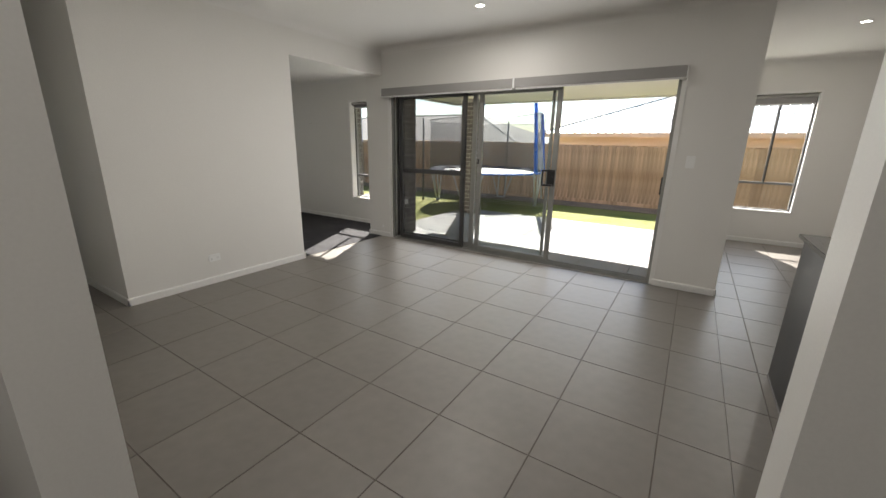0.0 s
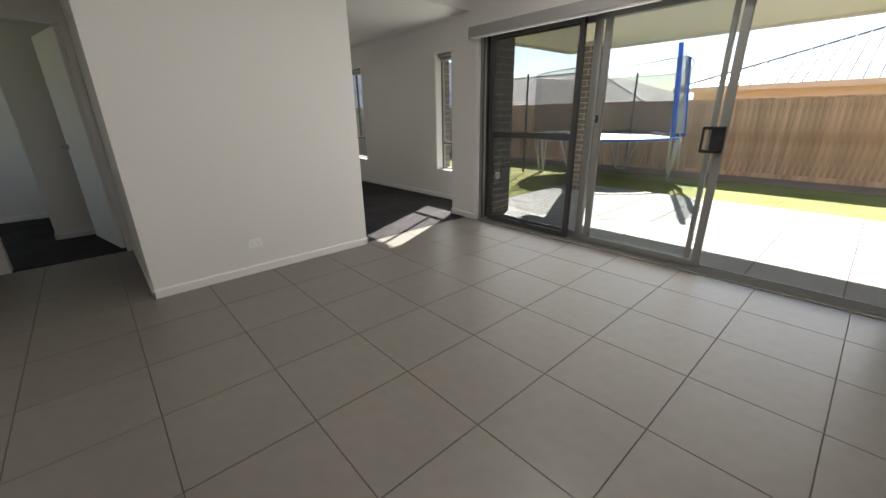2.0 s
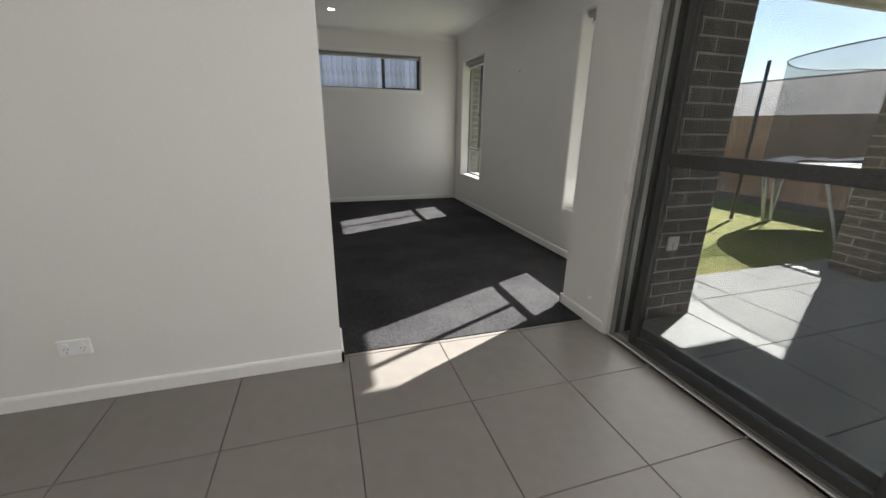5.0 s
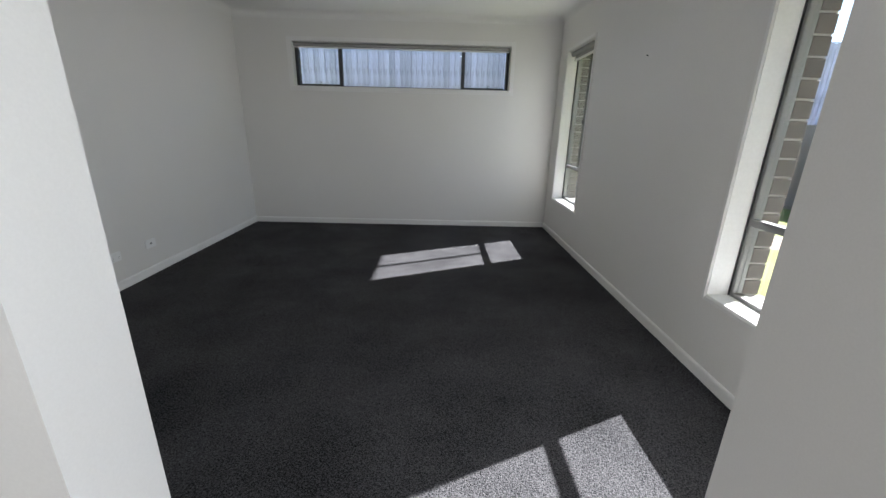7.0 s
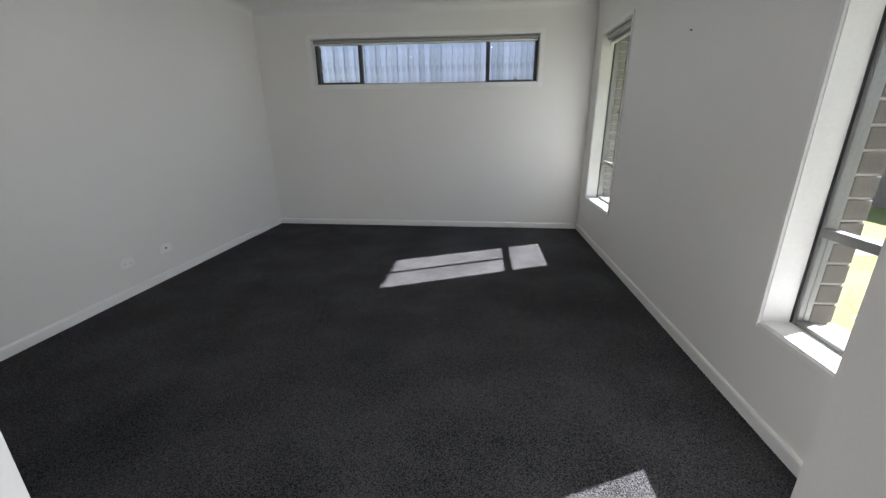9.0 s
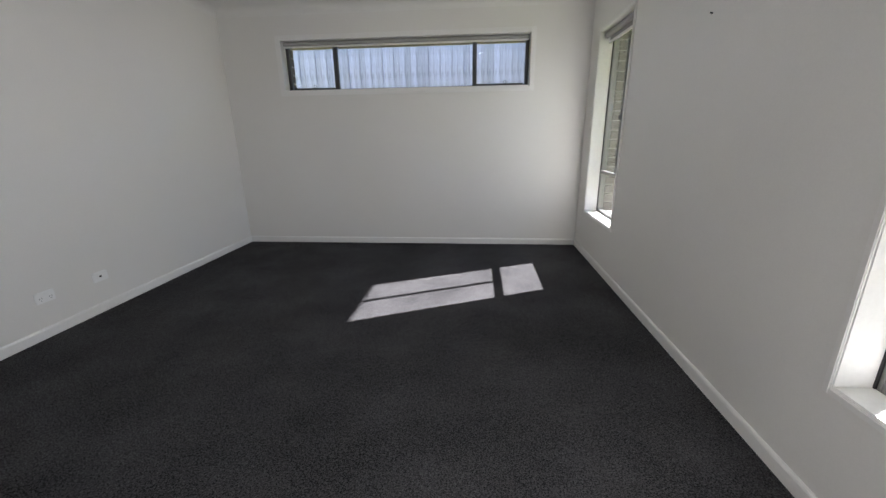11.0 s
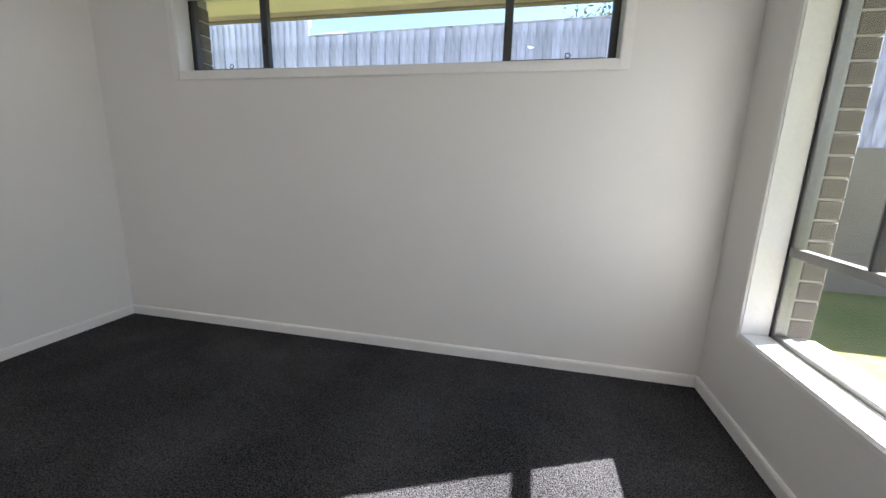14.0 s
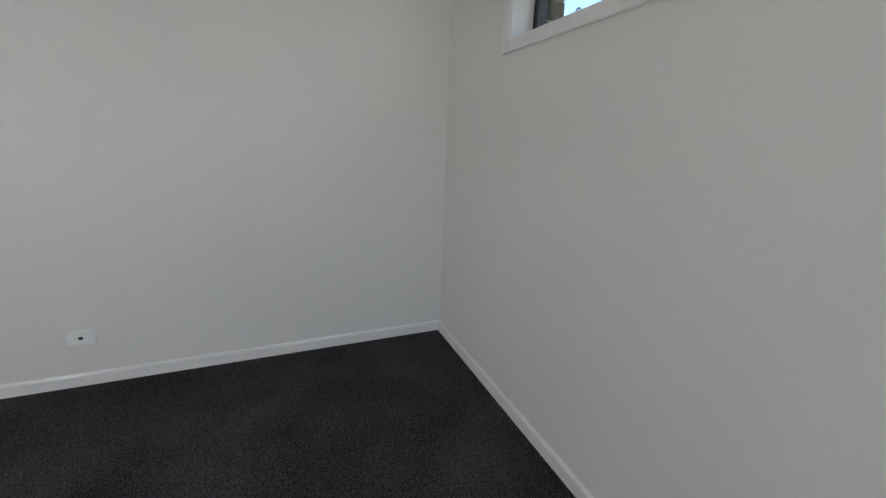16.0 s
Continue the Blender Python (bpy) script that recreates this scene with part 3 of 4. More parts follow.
boxes("architrave", GLOSS, dj, [(d0 - 0.05, d0 + 0.01, YH - 0.012, YH, 0, 2.11), (d1 - 0.005, d1 + 0.05, YH - 0.012, YH, 0, 2.11), (d0 + 0.01, d1 - 0.005, YH - 0.012, YH, 2.055, 2.11)], 0.003)


# ---- sockets and switches ----
def outlet(m, label, w=0.115, h=0.072, kind="power_socket", rockers=2, hole=False):
    o = thing(kind, label, "socket" if kind == "power_socket" else "switch")
    o.matrix_world = m
    bm = bmesh.new()
    box(bm, -w / 2, w / 2, -0.009, 0, -h / 2, h / 2, 0.003)
    part("plate", bm, WHITE_PLASTIC, o)
    for k in range(rockers):
        bm = bmesh.new()
        x = (k - (rockers - 1) / 2) * w * 0.5
        box(bm, x - 0.008, x + 0.008, -0.0125, -0.009, h * 0.1, h * 0.1 + 0.014, 0.001)
        part("rocker", bm, WHITE_PLASTIC, o)
        if kind == "power_socket":
            bm = bmesh.new()
            for dx, a in ((-0.007, 0.5), (0.007, -0.5)):
                bmesh.ops.create_cube(bm, size=1, matrix=pose(x + dx, -0.0092, -0.004, 0, math.degrees(a), 0) @ Matrix.Diagonal((0.002, 0.001, 0.008, 1)))
            box(bm, x - 0.001, x + 0.001, -0.0097, -0.0087, -0.022, -0.014)
            part("pin_holes", bm, BLACK, o, "dark slots")
    if hole:
        bm = bmesh.new()
        box(bm, -0.010, 0.008, -0.011, -0.0085, -0.007, 0.007, 0.002)
        part("jack", bm, BLACK, o, "black data jack")
    return o


outlet(pose(-0.60, YN, 0.262), "white double power socket low on the white wall")
outlet(pose(XL, 5.50, 0.262, 0, 0, 90), "white wall plate with one black jack", rockers=0, hole=True)
outlet(pose(XL, 5.13, 0.262, 0, 0, 90), "white double power socket beside the jack plate")
outlet(pose(XW, -0.90, 1.28, 0, 0, -90), "white light switch beside the sliding door", 0.075, 0.115, "light_switch", 1)
outlet(pose(-1.74, -1.50, 1.13, 0, 0, -90), "white light switch on the kitchen wall end", 0.075, 0.115, "light_switch", 2)
outlet(pose(-1.74, -1.44, 0.94, 0, 0, -90), "small white switch plate under the other", 0.04, 0.06, "light_switch", 1)
bm = bmesh.new()
rod(bm, (XW, 3.0, 0.155), (XW - 0.006, 3.0, 0.155), 0.013, 14)
rod(bm, (XW - 0.006, 3.0, 0.155), (XW - 0.022, 3.0, 0.155), 0.006, 10)
tagged(finish("doorstop", bm, WHITE_PLASTIC), "small round white doorstop low on the wall", "doorstop")
nail = bmesh.new()
rod(nail, (XM, 5.28, 1.74), (XM - 0.012, 5.28, 1.743), 0.0035)
tagged(finish("wall_hook", nail, BLACK), "tiny dark nail standing in the white wall", "nail")


# ---- downlights ----
def downlight(x, y, z, watts, lamp=True):
    d = thing("downlight", "round white recessed downlight, switched on, in a set partly added as fill", "downlight", "ceiling downlights", at=(x, y, z))
    bm = bmesh.new()
    bmesh.ops.create_cone(bm, cap_ends=False, segments=28, radius1=0.047, radius2=0.036, depth=0.006, matrix=Matrix.Translation((0, 0, -0.003)))
    part("ring", bm, WHITE_PLASTIC, d, smooth=True)
    bm = bmesh.new()
    bmesh.ops.create_circle(bm, cap_ends=True, segments=24, radius=0.037, matrix=Matrix.Translation((0, 0, -0.003)))
    part("lens", bm, LAMP, d, "glowing warm lens")
    l = new("downlight_and_fill_lamp", bpy.data.lights.new("downlight_and_fill_lamp", "AREA"))
    l.data.shape, l.data.size, l.data.energy, l.data.color = "DISK", 0.07, watts, (1.0, 0.95, 0.89)
    l.location = (x, y, z - 0.012)


LIVING_W, MEDIA_W = 2.4, 0.12
# second, third and fifth are added out of view to brighten the room
for x, y in ((1.11, 0.98), (-0.75, 0.98), (-0.75, -1.0), (3.39, -2.15), (-3.3, -1.0)):
    downlight(x, y, HL, LIVING_W)
# the last, with most power, is added unseen to brighten the walls
for x, y, w in ((0.68, 6.55, 0.3), (1.50, 5.12, 0.5), (0.0, 4.4, 1.9)):
    downlight(x, y, HM, MEDIA_W * w)

# ---- kitchen island ----
isl = thing("kitchen_island", "charcoal kitchen island with a thin dark stone top", "kitchen island", at=(0, 0, 0))
boxes("end_panel", CABINET, isl, [(-0.90, 0.50, -1.57, -1.55, 0.0, 0.905)], 0.002)
boxes("back_panel", CABINET, isl, [(0.48, 0.50, -2.45, -1.57, 0.0, 0.905)], 0.002)
boxes("carcass", CABINET, isl, [(-0.88, 0.48, -2.45, -1.57, 0.10, 0.905)], 0.002)
boxes("kick", BLACK, isl, [(-0.84, 0.44, -2.40, -1.60, 0.0, 0.10)])
boxes("worktop", STONE, isl, [(-0.93, 0.525, -2.48, -1.525, 0.905, 0.93)], 0.003, "thin dark stone worktop")
boxes("bottom_trim", ALU, isl, [(-0.90, 0.503, -1.55, -1.546, 0.0, 0.012)], 0.0, "pale sealant line along the floor")

# ---- yard ----
BW, BH, BD, J = 0.230, 0.076, 0.10, 0.010


def brick_mesh(w, d, h):
    bm = bmesh.new()
    box(bm, 0, w, 0, d, 0, h, 0.0)
    bmesh.ops.bevel(bm, geom=[e for e in bm.edges if all(v.co.y < 0.001 for v in e.verts)], offset=0.004, segments=1, affect="EDGES")
    me = bpy.data.meshes.new("brick")
    bm.to_mesh(me)
    bm.free()
    me.materials.append(BRICK)
    return me


BRICKS = {}


def bricks(parent, m, length, height, depth=0.012, z0=0.0):
    """Stretcher-bond courses on a face; m puts the face's left lower corner, x along it, y into the wall. Bricks stand proud of the mortar."""
    rows = int(height / (BH + J) + 0.5)
    for r in range(rows):
        x = -(BW + J) / 2 if r % 2 else 0.0
        while x < length - 0.02:
            a, b = max(x, 0), min(x + BW, length)
            if b - a > 0.02:
                key = (round(b - a, 3), depth)
                if key not in BRICKS:
                    BRICKS[key] = brick_mesh(b - a, depth, BH)
                o = new("brick", BRICKS[key])
                o.parent = parent
                o.matrix_local = m @ Matrix.Translation((a, -0.004 + random.uniform(-0.0015, 0.0015), z0 + r * (BH + J)))
            x += BW + J


ret = tagged(boxes("brick_return", MORTAR, None, [(XW + OUT, XM + OUT, 3.005, 3.02, GROUND, 2.45)]), "dark grey brick wall with pale mortar beside the patio", "brick wall", kind="structure")
bricks(ret, pose(XW + OUT, 3.005, PATIO), XM + OUT - XW - OUT + 0.004, 2.33)
side = tagged(boxes("brick_outer_leaf", MORTAR, None, [(XM + OUT, XM + OUT + 0.006, 3.005, TALL_1[0], GROUND, 2.45)]), "dark grey brick outer face of the carpeted room", "brick wall", kind="structure")
bricks(side, pose(XM + OUT + 0.006, 3.005, PATIO, 0, 0, 90), TALL_1[0] - 3.005, 2.45)
outlet(pose(2.55, 3.0, 0.47), "white weatherproof outlet on the brick wall", 0.09, 0.09, "power_socket", 1)

for k, h in (("brick_reveal", TALL_1), ("brick_reveal", TALL_2)):
    x0 = XM + 0.17
    rv = tagged(boxes(k, MORTAR, None, [(x0, XM + OUT + 0.004, h[1] - 0.012, h[1], h[2], h[3]), (x0, XM + OUT + 0.004, h[0], h[0] + 0.012, h[2], h[3]), (x0, XM + OUT + 0.03, h[0] + 0.012, h[1] - 0.012, h[2] - 0.03, h[2] + 0.012)]),
                "grey brick side of a window opening with pale joints", "brick reveal", kind="structure")
    n = int((h[3] - h[2]) / (BH + J))
    key = ("reveal",)
    if key not in BRICKS:
        BRICKS[key] = brick_mesh(XM + OUT + 0.008 - x0, 0.012, BH)
    for r in range(n):
        o = new("brick", BRICKS[key])
        o.parent = rv
        o.matrix_local = pose(x0, h[1] - 0.020, h[2] + 0.02 + r * (BH + J))
hr = tagged(boxes("brick_reveal", MORTAR, None, [(HIGH[0], HIGH[0] + 0.012, YF + 0.17, YF + OUT + 0.004, HIGH[2], HIGH[3])]), "grey brick side of the strip window", "brick reveal", kind="structure")
key = ("high",)
BRICKS[key] = brick_mesh(OUT + 0.008 - 0.17, 0.012, BH)
for r in range(5):
    o = new("brick", BRICKS[key])
    o.parent = hr
    o.matrix_local = pose(HIGH[0] + 0.020, YF + 0.17, HIGH[2] + 0.02 + r * (BH + J), 0, 0, 90)

PX, PY, PW = 4.93, 3.02, 0.35
pier = tagged(boxes("brick_pier", MORTAR, None, [(PX, PX + PW, PY, PY + PW, GROUND, 2.32)]), "square dark brick pier holding up the patio roof", "pier", kind="structure")
for a, x, y in ((0, PX, PY), (90, PX + PW, PY), (180, PX + PW, PY + PW), (-90, PX, PY + PW)):
    bricks(pier, pose(x, y, PATIO, 0, 0, a), PW, 2.34)


# palings
def palings(parent, axis, c, u0, u1, top, z0, material, step=0.098, width=0.105, lift=0.0):
    me = []
    for k in range(5):
        bm = bmesh.new()
        w = width + (k - 2) * 0.003
        box(bm, -0.007, 0.007, -w / 2, w / 2, 0, top - z0 + (k - 2) * 0.004)
        m = bpy.data.meshes.new("paling")
        bm.to_mesh(m)
        bm.free()
        m.materials.append(material)
        me.append(m)
    n = round((u1 - u0) / step)
    step = (u1 - u0) / n
    for i in range(n):
        o = new("paling", me[random.randrange(5)])
        o.parent = parent
        u = u0 + (i + 0.5) * step
        off = (0.0072 + lift) * (1 if i % 2 else -1)
        o.matrix_local = pose(c + off, u, z0, 0, 0, random.uniform(-1.2, 1.2)) if axis == "x" else pose(u, c + off, z0, 0, 0, 90 + random.uniform(-1.2, 1.2))


XF, FT = 9.00, 1.45
back = thing("back_fence", "raw orange-brown pine paling fence behind the lawn", "fence", kind="structure")
palings(back, "x", XF, -4.2, 10.62, FT - 0.02, GROUND + 0.10, TIMBER)
boxes("capping", TIMBER, back, [(XF - 0.03, XF + 0.04, -14.0, 10.62, FT - 0.02, FT + 0.012)], 0.004)
boxes("plinth", TIMBER, back, [(XF - 0.02, XF + 0.025, -14.0, 10.62, GROUND - 0.05, GROUND + 0.11)], 0.003)
boxes("far_boards", TIMBER, back, [(XF - 0.008, XF + 0.008, -14 + i * 0.1, -13.905 + i * 0.1, GROUND + 0.1, FT - 0.02) for i in range(98)])
FX, FY, FTURN = -1.62, 10.64, -2.3
sidef = thing("side_fence", "weathered grey paling fence on a concrete retaining wall", "fence", kind="structure", at=(FX, FY, 0))
sidef.rotation_euler = (0, 0, radians(FTURN))
RT = 1.46
for u0, u1, top in ((-7.5, 0.0, 3.20), (0.0, 5.05, 2.91), (5.05, 10.62, 2.91)):
    palings(sidef, "y", 0, u0, u1, top - 0.012, RT, GREY_TIMBER, 0.105, 0.113)
    boxes("capping", GREY_TIMBER, sidef, [(u0, u1, -0.02, 0.025, top - 0.012, top + 0.006)], 0.003)
    boxes("fence_rail", GREY_TIMBER, sidef, [(u0, u1, 0.025, 0.065, top - 0.16, top - 0.08)], 0.004)
boxes("backing", SLEEPER, sidef, [(-7.5, 10.62, 0.052, 0.12, GROUND, 1.455)])
for i in range(7):
    boxes("sleeper", SLEEPER, sidef, [(-7.5, 10.62, -0.05, 0.05, GROUND + i * 0.229, GROUND + 0.2285 + i * 0.229)], 0.006)


tagged(boxes("garden_bed", SOIL, None, [(8.05, XF - 0.02, -6, 10.6, GROUND - 0.02, GROUND + 0.012)]), "strip of bare brown soil along the fence", "soil", kind="stuff")

bm = bmesh.new()
last = None
for k in range(29):
    x = 4.7 + k * 0.13
    pair = [bm.verts.new((x, y + 0.10 * noise.noise((x * 1.7, y, 3.0)), GROUND + 0.006)) for y in (7.02, 7.62)]
    if last:
        bm.faces.new((last[0], pair[0], pair[1], last[1]))
    last = pair
tagged(finish("soil_patch", bm, SOIL), "strip of dry bare soil across the lawn", "soil", kind="stuff")

# patio pavers
PAVE = {}
PS = 0.60
for i in range(6):
    for j in range(9):
        a0, a1 = XW + OUT + i * PS, min(XW + OUT + (i + 1) * PS - 0.004, 5.5)
        b0, b1 = YR + OUT + j * PS, min(YR + OUT + (j + 1) * PS - 0.004, 3.55)
        if b1 > 3.0 and a0 < XM + OUT:
            if b0 > 2.9:
                continue
            b1 = min(b1, 3.0)
        if a1 - a0 < 0.03 or b1 - b0 < 0.03:
            continue
        k = (round(a1 - a0, 3), round(b1 - b0, 3))
        if k not in PAVE:
            bm = bmesh.new()
            box(bm, 0, k[0], 0, k[1], -0.012, 0)
            bmesh.ops.bevel(bm, geom=[e for e in bm.edges if all(v.co.z > -0.001 for v in e.verts)], offset=0.003, segments=1, affect="EDGES")
            PAVE[k] = bpy.data.meshes.new("paver")
            bm.to_mesh(PAVE[k])
            bm.free()
            PAVE[k].materials.append(CONCRETE)
        o = new("paver", PAVE[k])
        o.parent = patio
        o.location = (a0, b0, PATIO)

# grass
rng = np.random.default_rng(4)
N = 120000
gx = np.concatenate([rng.uniform(5.52, 8.1, N * 2 // 3), rng.uniform(2.95, 5.5, N // 3)])
gy = np.concatenate([rng.uniform(-2.5, 10.3, N * 2 // 3), rng.uniform(3.6, 10.6, N // 3)])
ga, gh, gw = rng.uniform(0, 6.283, len(gx)), rng.uniform(0.004, 0.009, len(gx)), rng.uniform(0.003, 0.006, len(gx))
lx, ly = rng.normal(0, 0.012, len(gx)), rng.normal(0, 0.012, len(gx))
gz = np.full(len(gx), GROUND - 0.002)
vv = np.stack([np.stack([gx - np.cos(ga) * gw, gy - np.sin(ga) * gw, gz], 1), np.stack([gx + np.cos(ga) * gw, gy + np.sin(ga) * gw, gz], 1), np.stack([gx + lx, gy + ly, gz + gh], 1)], 1).reshape(-1, 3)
gm = bpy.data.meshes.new("lawn_grass")
gm.from_pydata(vv.tolist(), [], np.arange(len(vv)).reshape(-1, 3).tolist())
gm.materials.append(BLADE)
tagged(new("lawn_grass", gm), "short green lawn grass blades", "grass", kind="stuff")


# ---- trampoline ----
TX, TY, TR, TZ = 7.08, 3.83, 1.50, 0.74
tr = thing("trampoline", "round trampoline with steel legs, dark net and blue foam sleeves", "trampoline", at=(TX, TY, GROUND))


def ring(bm, r, z, t, n=48, m=8):
    vs = [[bm.verts.new(((r + t * math.cos(b)) * math.cos(a), (r + t * math.cos(b)) * math.sin(a), z + t * math.sin(b))) for b in [2 * math.pi * j / m for j in range(m)]] for a in [2 * math.pi * i / n for i in range(n)]]
    for i in range(n):
        for j in range(m):
            bm.faces.new((vs[i][j], vs[(i + 1) % n][j], vs[(i + 1) % n][(j + 1) % m], vs[i][(j + 1) % m]))


rz = TZ - GROUND
bm = bmesh.new()
ring(bm, TR, rz, 0.022)
part("rim", bm, BLUE, tr, "blue sleeved tube rim", True)
bm = bmesh.new()
bmesh.ops.create_cone(bm, cap_ends=True, segments=48, radius1=TR - 0.16, radius2=TR - 0.16, depth=0.008, matrix=Matrix.Translation((0, 0, rz)))
part("jumping_mat", bm, MAT, tr)
spring = None
for i in range(72):
    bm = bmesh.new()
    rod(bm, (TR - 0.17, 0, rz), (TR + 0.01, 0, rz - 0.03), 0.010, 6)
    if spring is None:
        spring = part("spring", bm, STEEL, tr)
    else:
        bm.free()
        o = new("spring", spring.data)
        o.parent = tr
        o.rotation_euler = (0, 0, 2 * math.pi * i / 72)
bm = bmesh.new()
n = 48
for i in range(n):
    a, b = radians(-65 + 235 * i / n), radians(-65 + 235 * (i + 1) / n)
    bm.faces.new([bm.verts.new((r * math.cos(q), r * math.sin(q), rz + 0.035 + dz * (0.6 + 0.4 * math.sin(q * 17)) + 0.012 * math.sin(q * 9))) for r, q, dz in ((TR - 0.30, a, 0.0), (TR - 0.12, a, 0.05), (TR + 0.03, a, -0.01), (TR + 0.03, b, -0.01), (TR - 0.12, b, 0.05), (TR - 0.30, b, 0.0))])
bmesh.ops.remove_doubles(bm, verts=bm.verts, dist=0.001)
bmesh.ops.solidify(bm, geom=bm.faces[:], thickness=0.015)
part("edge_pad", bm, PAD, tr, "bunched dark edge padding")
for deg in (-76, 5, 100, 190):
    a = radians(deg)
    pts = []
    for s in (-0.08, 0.08):
        pts.append(Vector((1.39 * math.cos(a + s), 1.39 * math.sin(a + s), 0)))
    bm = bmesh.new()
    for p in pts:
        rod(bm, p + Vector((0, 0, 0.02)), p * (TR / 1.39) + Vector((0, 0, rz)), 0.019)
    rod(bm, pts[0] + Vector((0, 0, 0.02)), pts[1] + Vector((0, 0, 0.02)), 0.019)
    part("leg", bm, STEEL, tr, smooth=True)
    for p, s in ((pts[0], -0.26), (pts[1], 0.26)):
        q = a + s
        bm = bmesh.new()
        rod(bm, p + Vector((0, 0, 0.05)), (TR * math.cos(q), TR * math.sin(q), rz), 0.016)
        part("brace", bm, STEEL, tr, smooth=True)
POLE_Z = 2.36 - GROUND
for deg, top, lean, blue, off in ((-85, 2.16 - GROUND, -0.09, True, 0.07), (-102, POLE_Z, -0.09, True, 0.07), (3, 2.10 - GROUND, 0.0, False, 0.07), (115, 2.08 - GROUND, 0.0, False, 0.21)):
    a = radians(deg)
    bx, by = (TR + off) * math.cos(a), (TR + off) * math.sin(a)
    foot = 0.25 if blue else 0.02
    bm = bmesh.new()
    rod(bm, (bx, by, foot), (bx * (1 + lean), by * (1 + lean), top), 0.019 if blue else 0.024)
    part("pole", bm, STEEL if blue else DARK_ALU, tr, smooth=True)
    bm = bmesh.new()
    rod(bm, (TR * math.cos(a), TR * math.sin(a), rz - 0.06), (bx, by, rz - 0.06), 0.015, 8)
    part("bracket", bm, STEEL, tr)
    if blue:
        bm = bmesh.new()
        rod(bm, (bx, by, rz + 0.03), (bx * (1 + lean), by * (1 + lean), top + 0.02), 0.043, 14)
        part("foam_sleeve", bm, BLUE, tr, "bright blue foam sleeve", True)
bm = bmesh.new()
grid = []
for i in range(7):
    a = radians(-85 - 17 * i / 6)
    sag = 0.06 * math.sin(math.pi * i / 6)
    grid.append([bm.verts.new(((TR + 0.10 - sag) * (1 - 0.09 * k / 8) * math.cos(a), (TR + 0.10 - sag) * (1 - 0.09 * k / 8) * math.sin(a), rz + 0.1 + (2.20 - GROUND + 0.17 * i / 6 - rz - 0.12 - 0.1 * sag) * k / 8)) for k in range(9)])
for a, b in zip(grid, grid[1:]):
    for k in range(8):
        bm.faces.new((a[k], b[k], b[k + 1], a[k + 1]))
part("entry_flap", bm, FLAP, tr, "pale net flap between the blue sleeves", True)
bm = bmesh.new()
n = 60
top = 2.02 - GROUND


def net_top(q):
    turn = math.degrees(q - radians(266))
    return top - 0.02 * abs(math.sin(q * 3)) + 0.16 * math.exp(-(turn / 26) ** 2)


for i in range(n):
    qs = (2 * math.pi * i / n, 2 * math.pi * (i + 1) / n)
    zt = [net_top(q) for q in qs]
    bm.faces.new([bm.verts.new(p) for p in ((TR * math.cos(qs[0]), TR * math.sin(qs[0]), rz), (TR * math.cos(qs[1]), TR * math.sin(qs[1]), rz), (TR * math.cos(qs[1]), TR * math.sin(qs[1]), zt[1]), (TR * math.cos(qs[0]), TR * math.sin(qs[0]), zt[0]))])
bmesh.ops.remove_doubles(bm, verts=bm.verts, dist=0.001)
part("safety_net", bm, SAFETY_NET, tr, "fine grey safety net")
bm = bmesh.new()
for i in range(n):
    qs = (2 * math.pi * i / n, 2 * math.pi * (i + 1) / n)
    p = [(TR * math.cos(q), TR * math.sin(q), net_top(q)) for q in qs]
    rod(bm, p[0], p[1], 0.008, 6)
part("net_cord", bm, BLACK, tr, "dark cord along the net's top")


# ---- neighbouring houses ----
def hip_house(name, label, x0, x1, y0, y1, eave, rise, wall_mat, roof_mat, ribs=0.0):
    h = thing(name, label, "house")
    boxes("wall", wall_mat, h, [(x0 + 0.5, x1 - 0.5, y0 + 0.5, y1 - 0.5, GROUND - 0.1, eave)])
    w = (x1 - x0) / 2
    bm = bmesh.new()
    c = [bm.verts.new(p) for p in ((x0, y0, eave), (x1, y0, eave), (x1, y1, eave), (x0, y1, eave))]
    r = [bm.verts.new(((x0 + x1) / 2, y0 + w, eave + rise)), bm.verts.new(((x0 + x1) / 2, y1 - w, eave + rise))]
    for f in ((c[0], c[1], r[0]), (c[1], c[2], r[1], r[0]), (c[2], c[3], r[1]), (c[3], c[0], r[0], r[1])):
        bm.faces.new(f)
    bm.faces.new(c[::-1])
    part("roof", bm, roof_mat, h)
    boxes("fascia", wall_mat, h, [(x0 - 0.03, x0, y0, y1, eave - 0.14, eave + 0.02)])
    caps = bmesh.new()
    for a, b in (((x0, y1, eave), ((x0 + x1) / 2, y1 - w, eave + rise)), ((x0, y0, eave), ((x0 + x1) / 2, y0 + w, eave + rise)), (((x0 + x1) / 2, y0 + w, eave + rise), ((x0 + x1) / 2, y1 - w, eave + rise))):
        rod(caps, a, b, 0.04, 6)
    part("ridge_capping", caps, SLIDE_ALU, h, "grey ridge capping")
    if ribs:
        k = y0 + ribs
        while k < y1:
            t = min(1.0, (k - y0) / w, (y1 - k) / w)
            bm = bmesh.new()
            rod(bm, (x0, k, eave + 0.01), (x0 + w * t, k, eave + rise * t + 0.01), 0.018, 4)
            part("roof_rib", bm, roof_mat, h)
            k += ribs
    return h


hip_house("neighbour_house", "cream house with a white ribbed metal roof behind the fence", 14.0, 26.0, -20.0, 4.9, 1.93, 2.32, RENDER, ROOF, 0.30)
hip_house("neighbour_house", "low house with a plain grey tiled roof behind the fence", 13.5, 21.5, 5.6, 22.0, 1.55, 1.5, RENDER, GREY_ROOF)
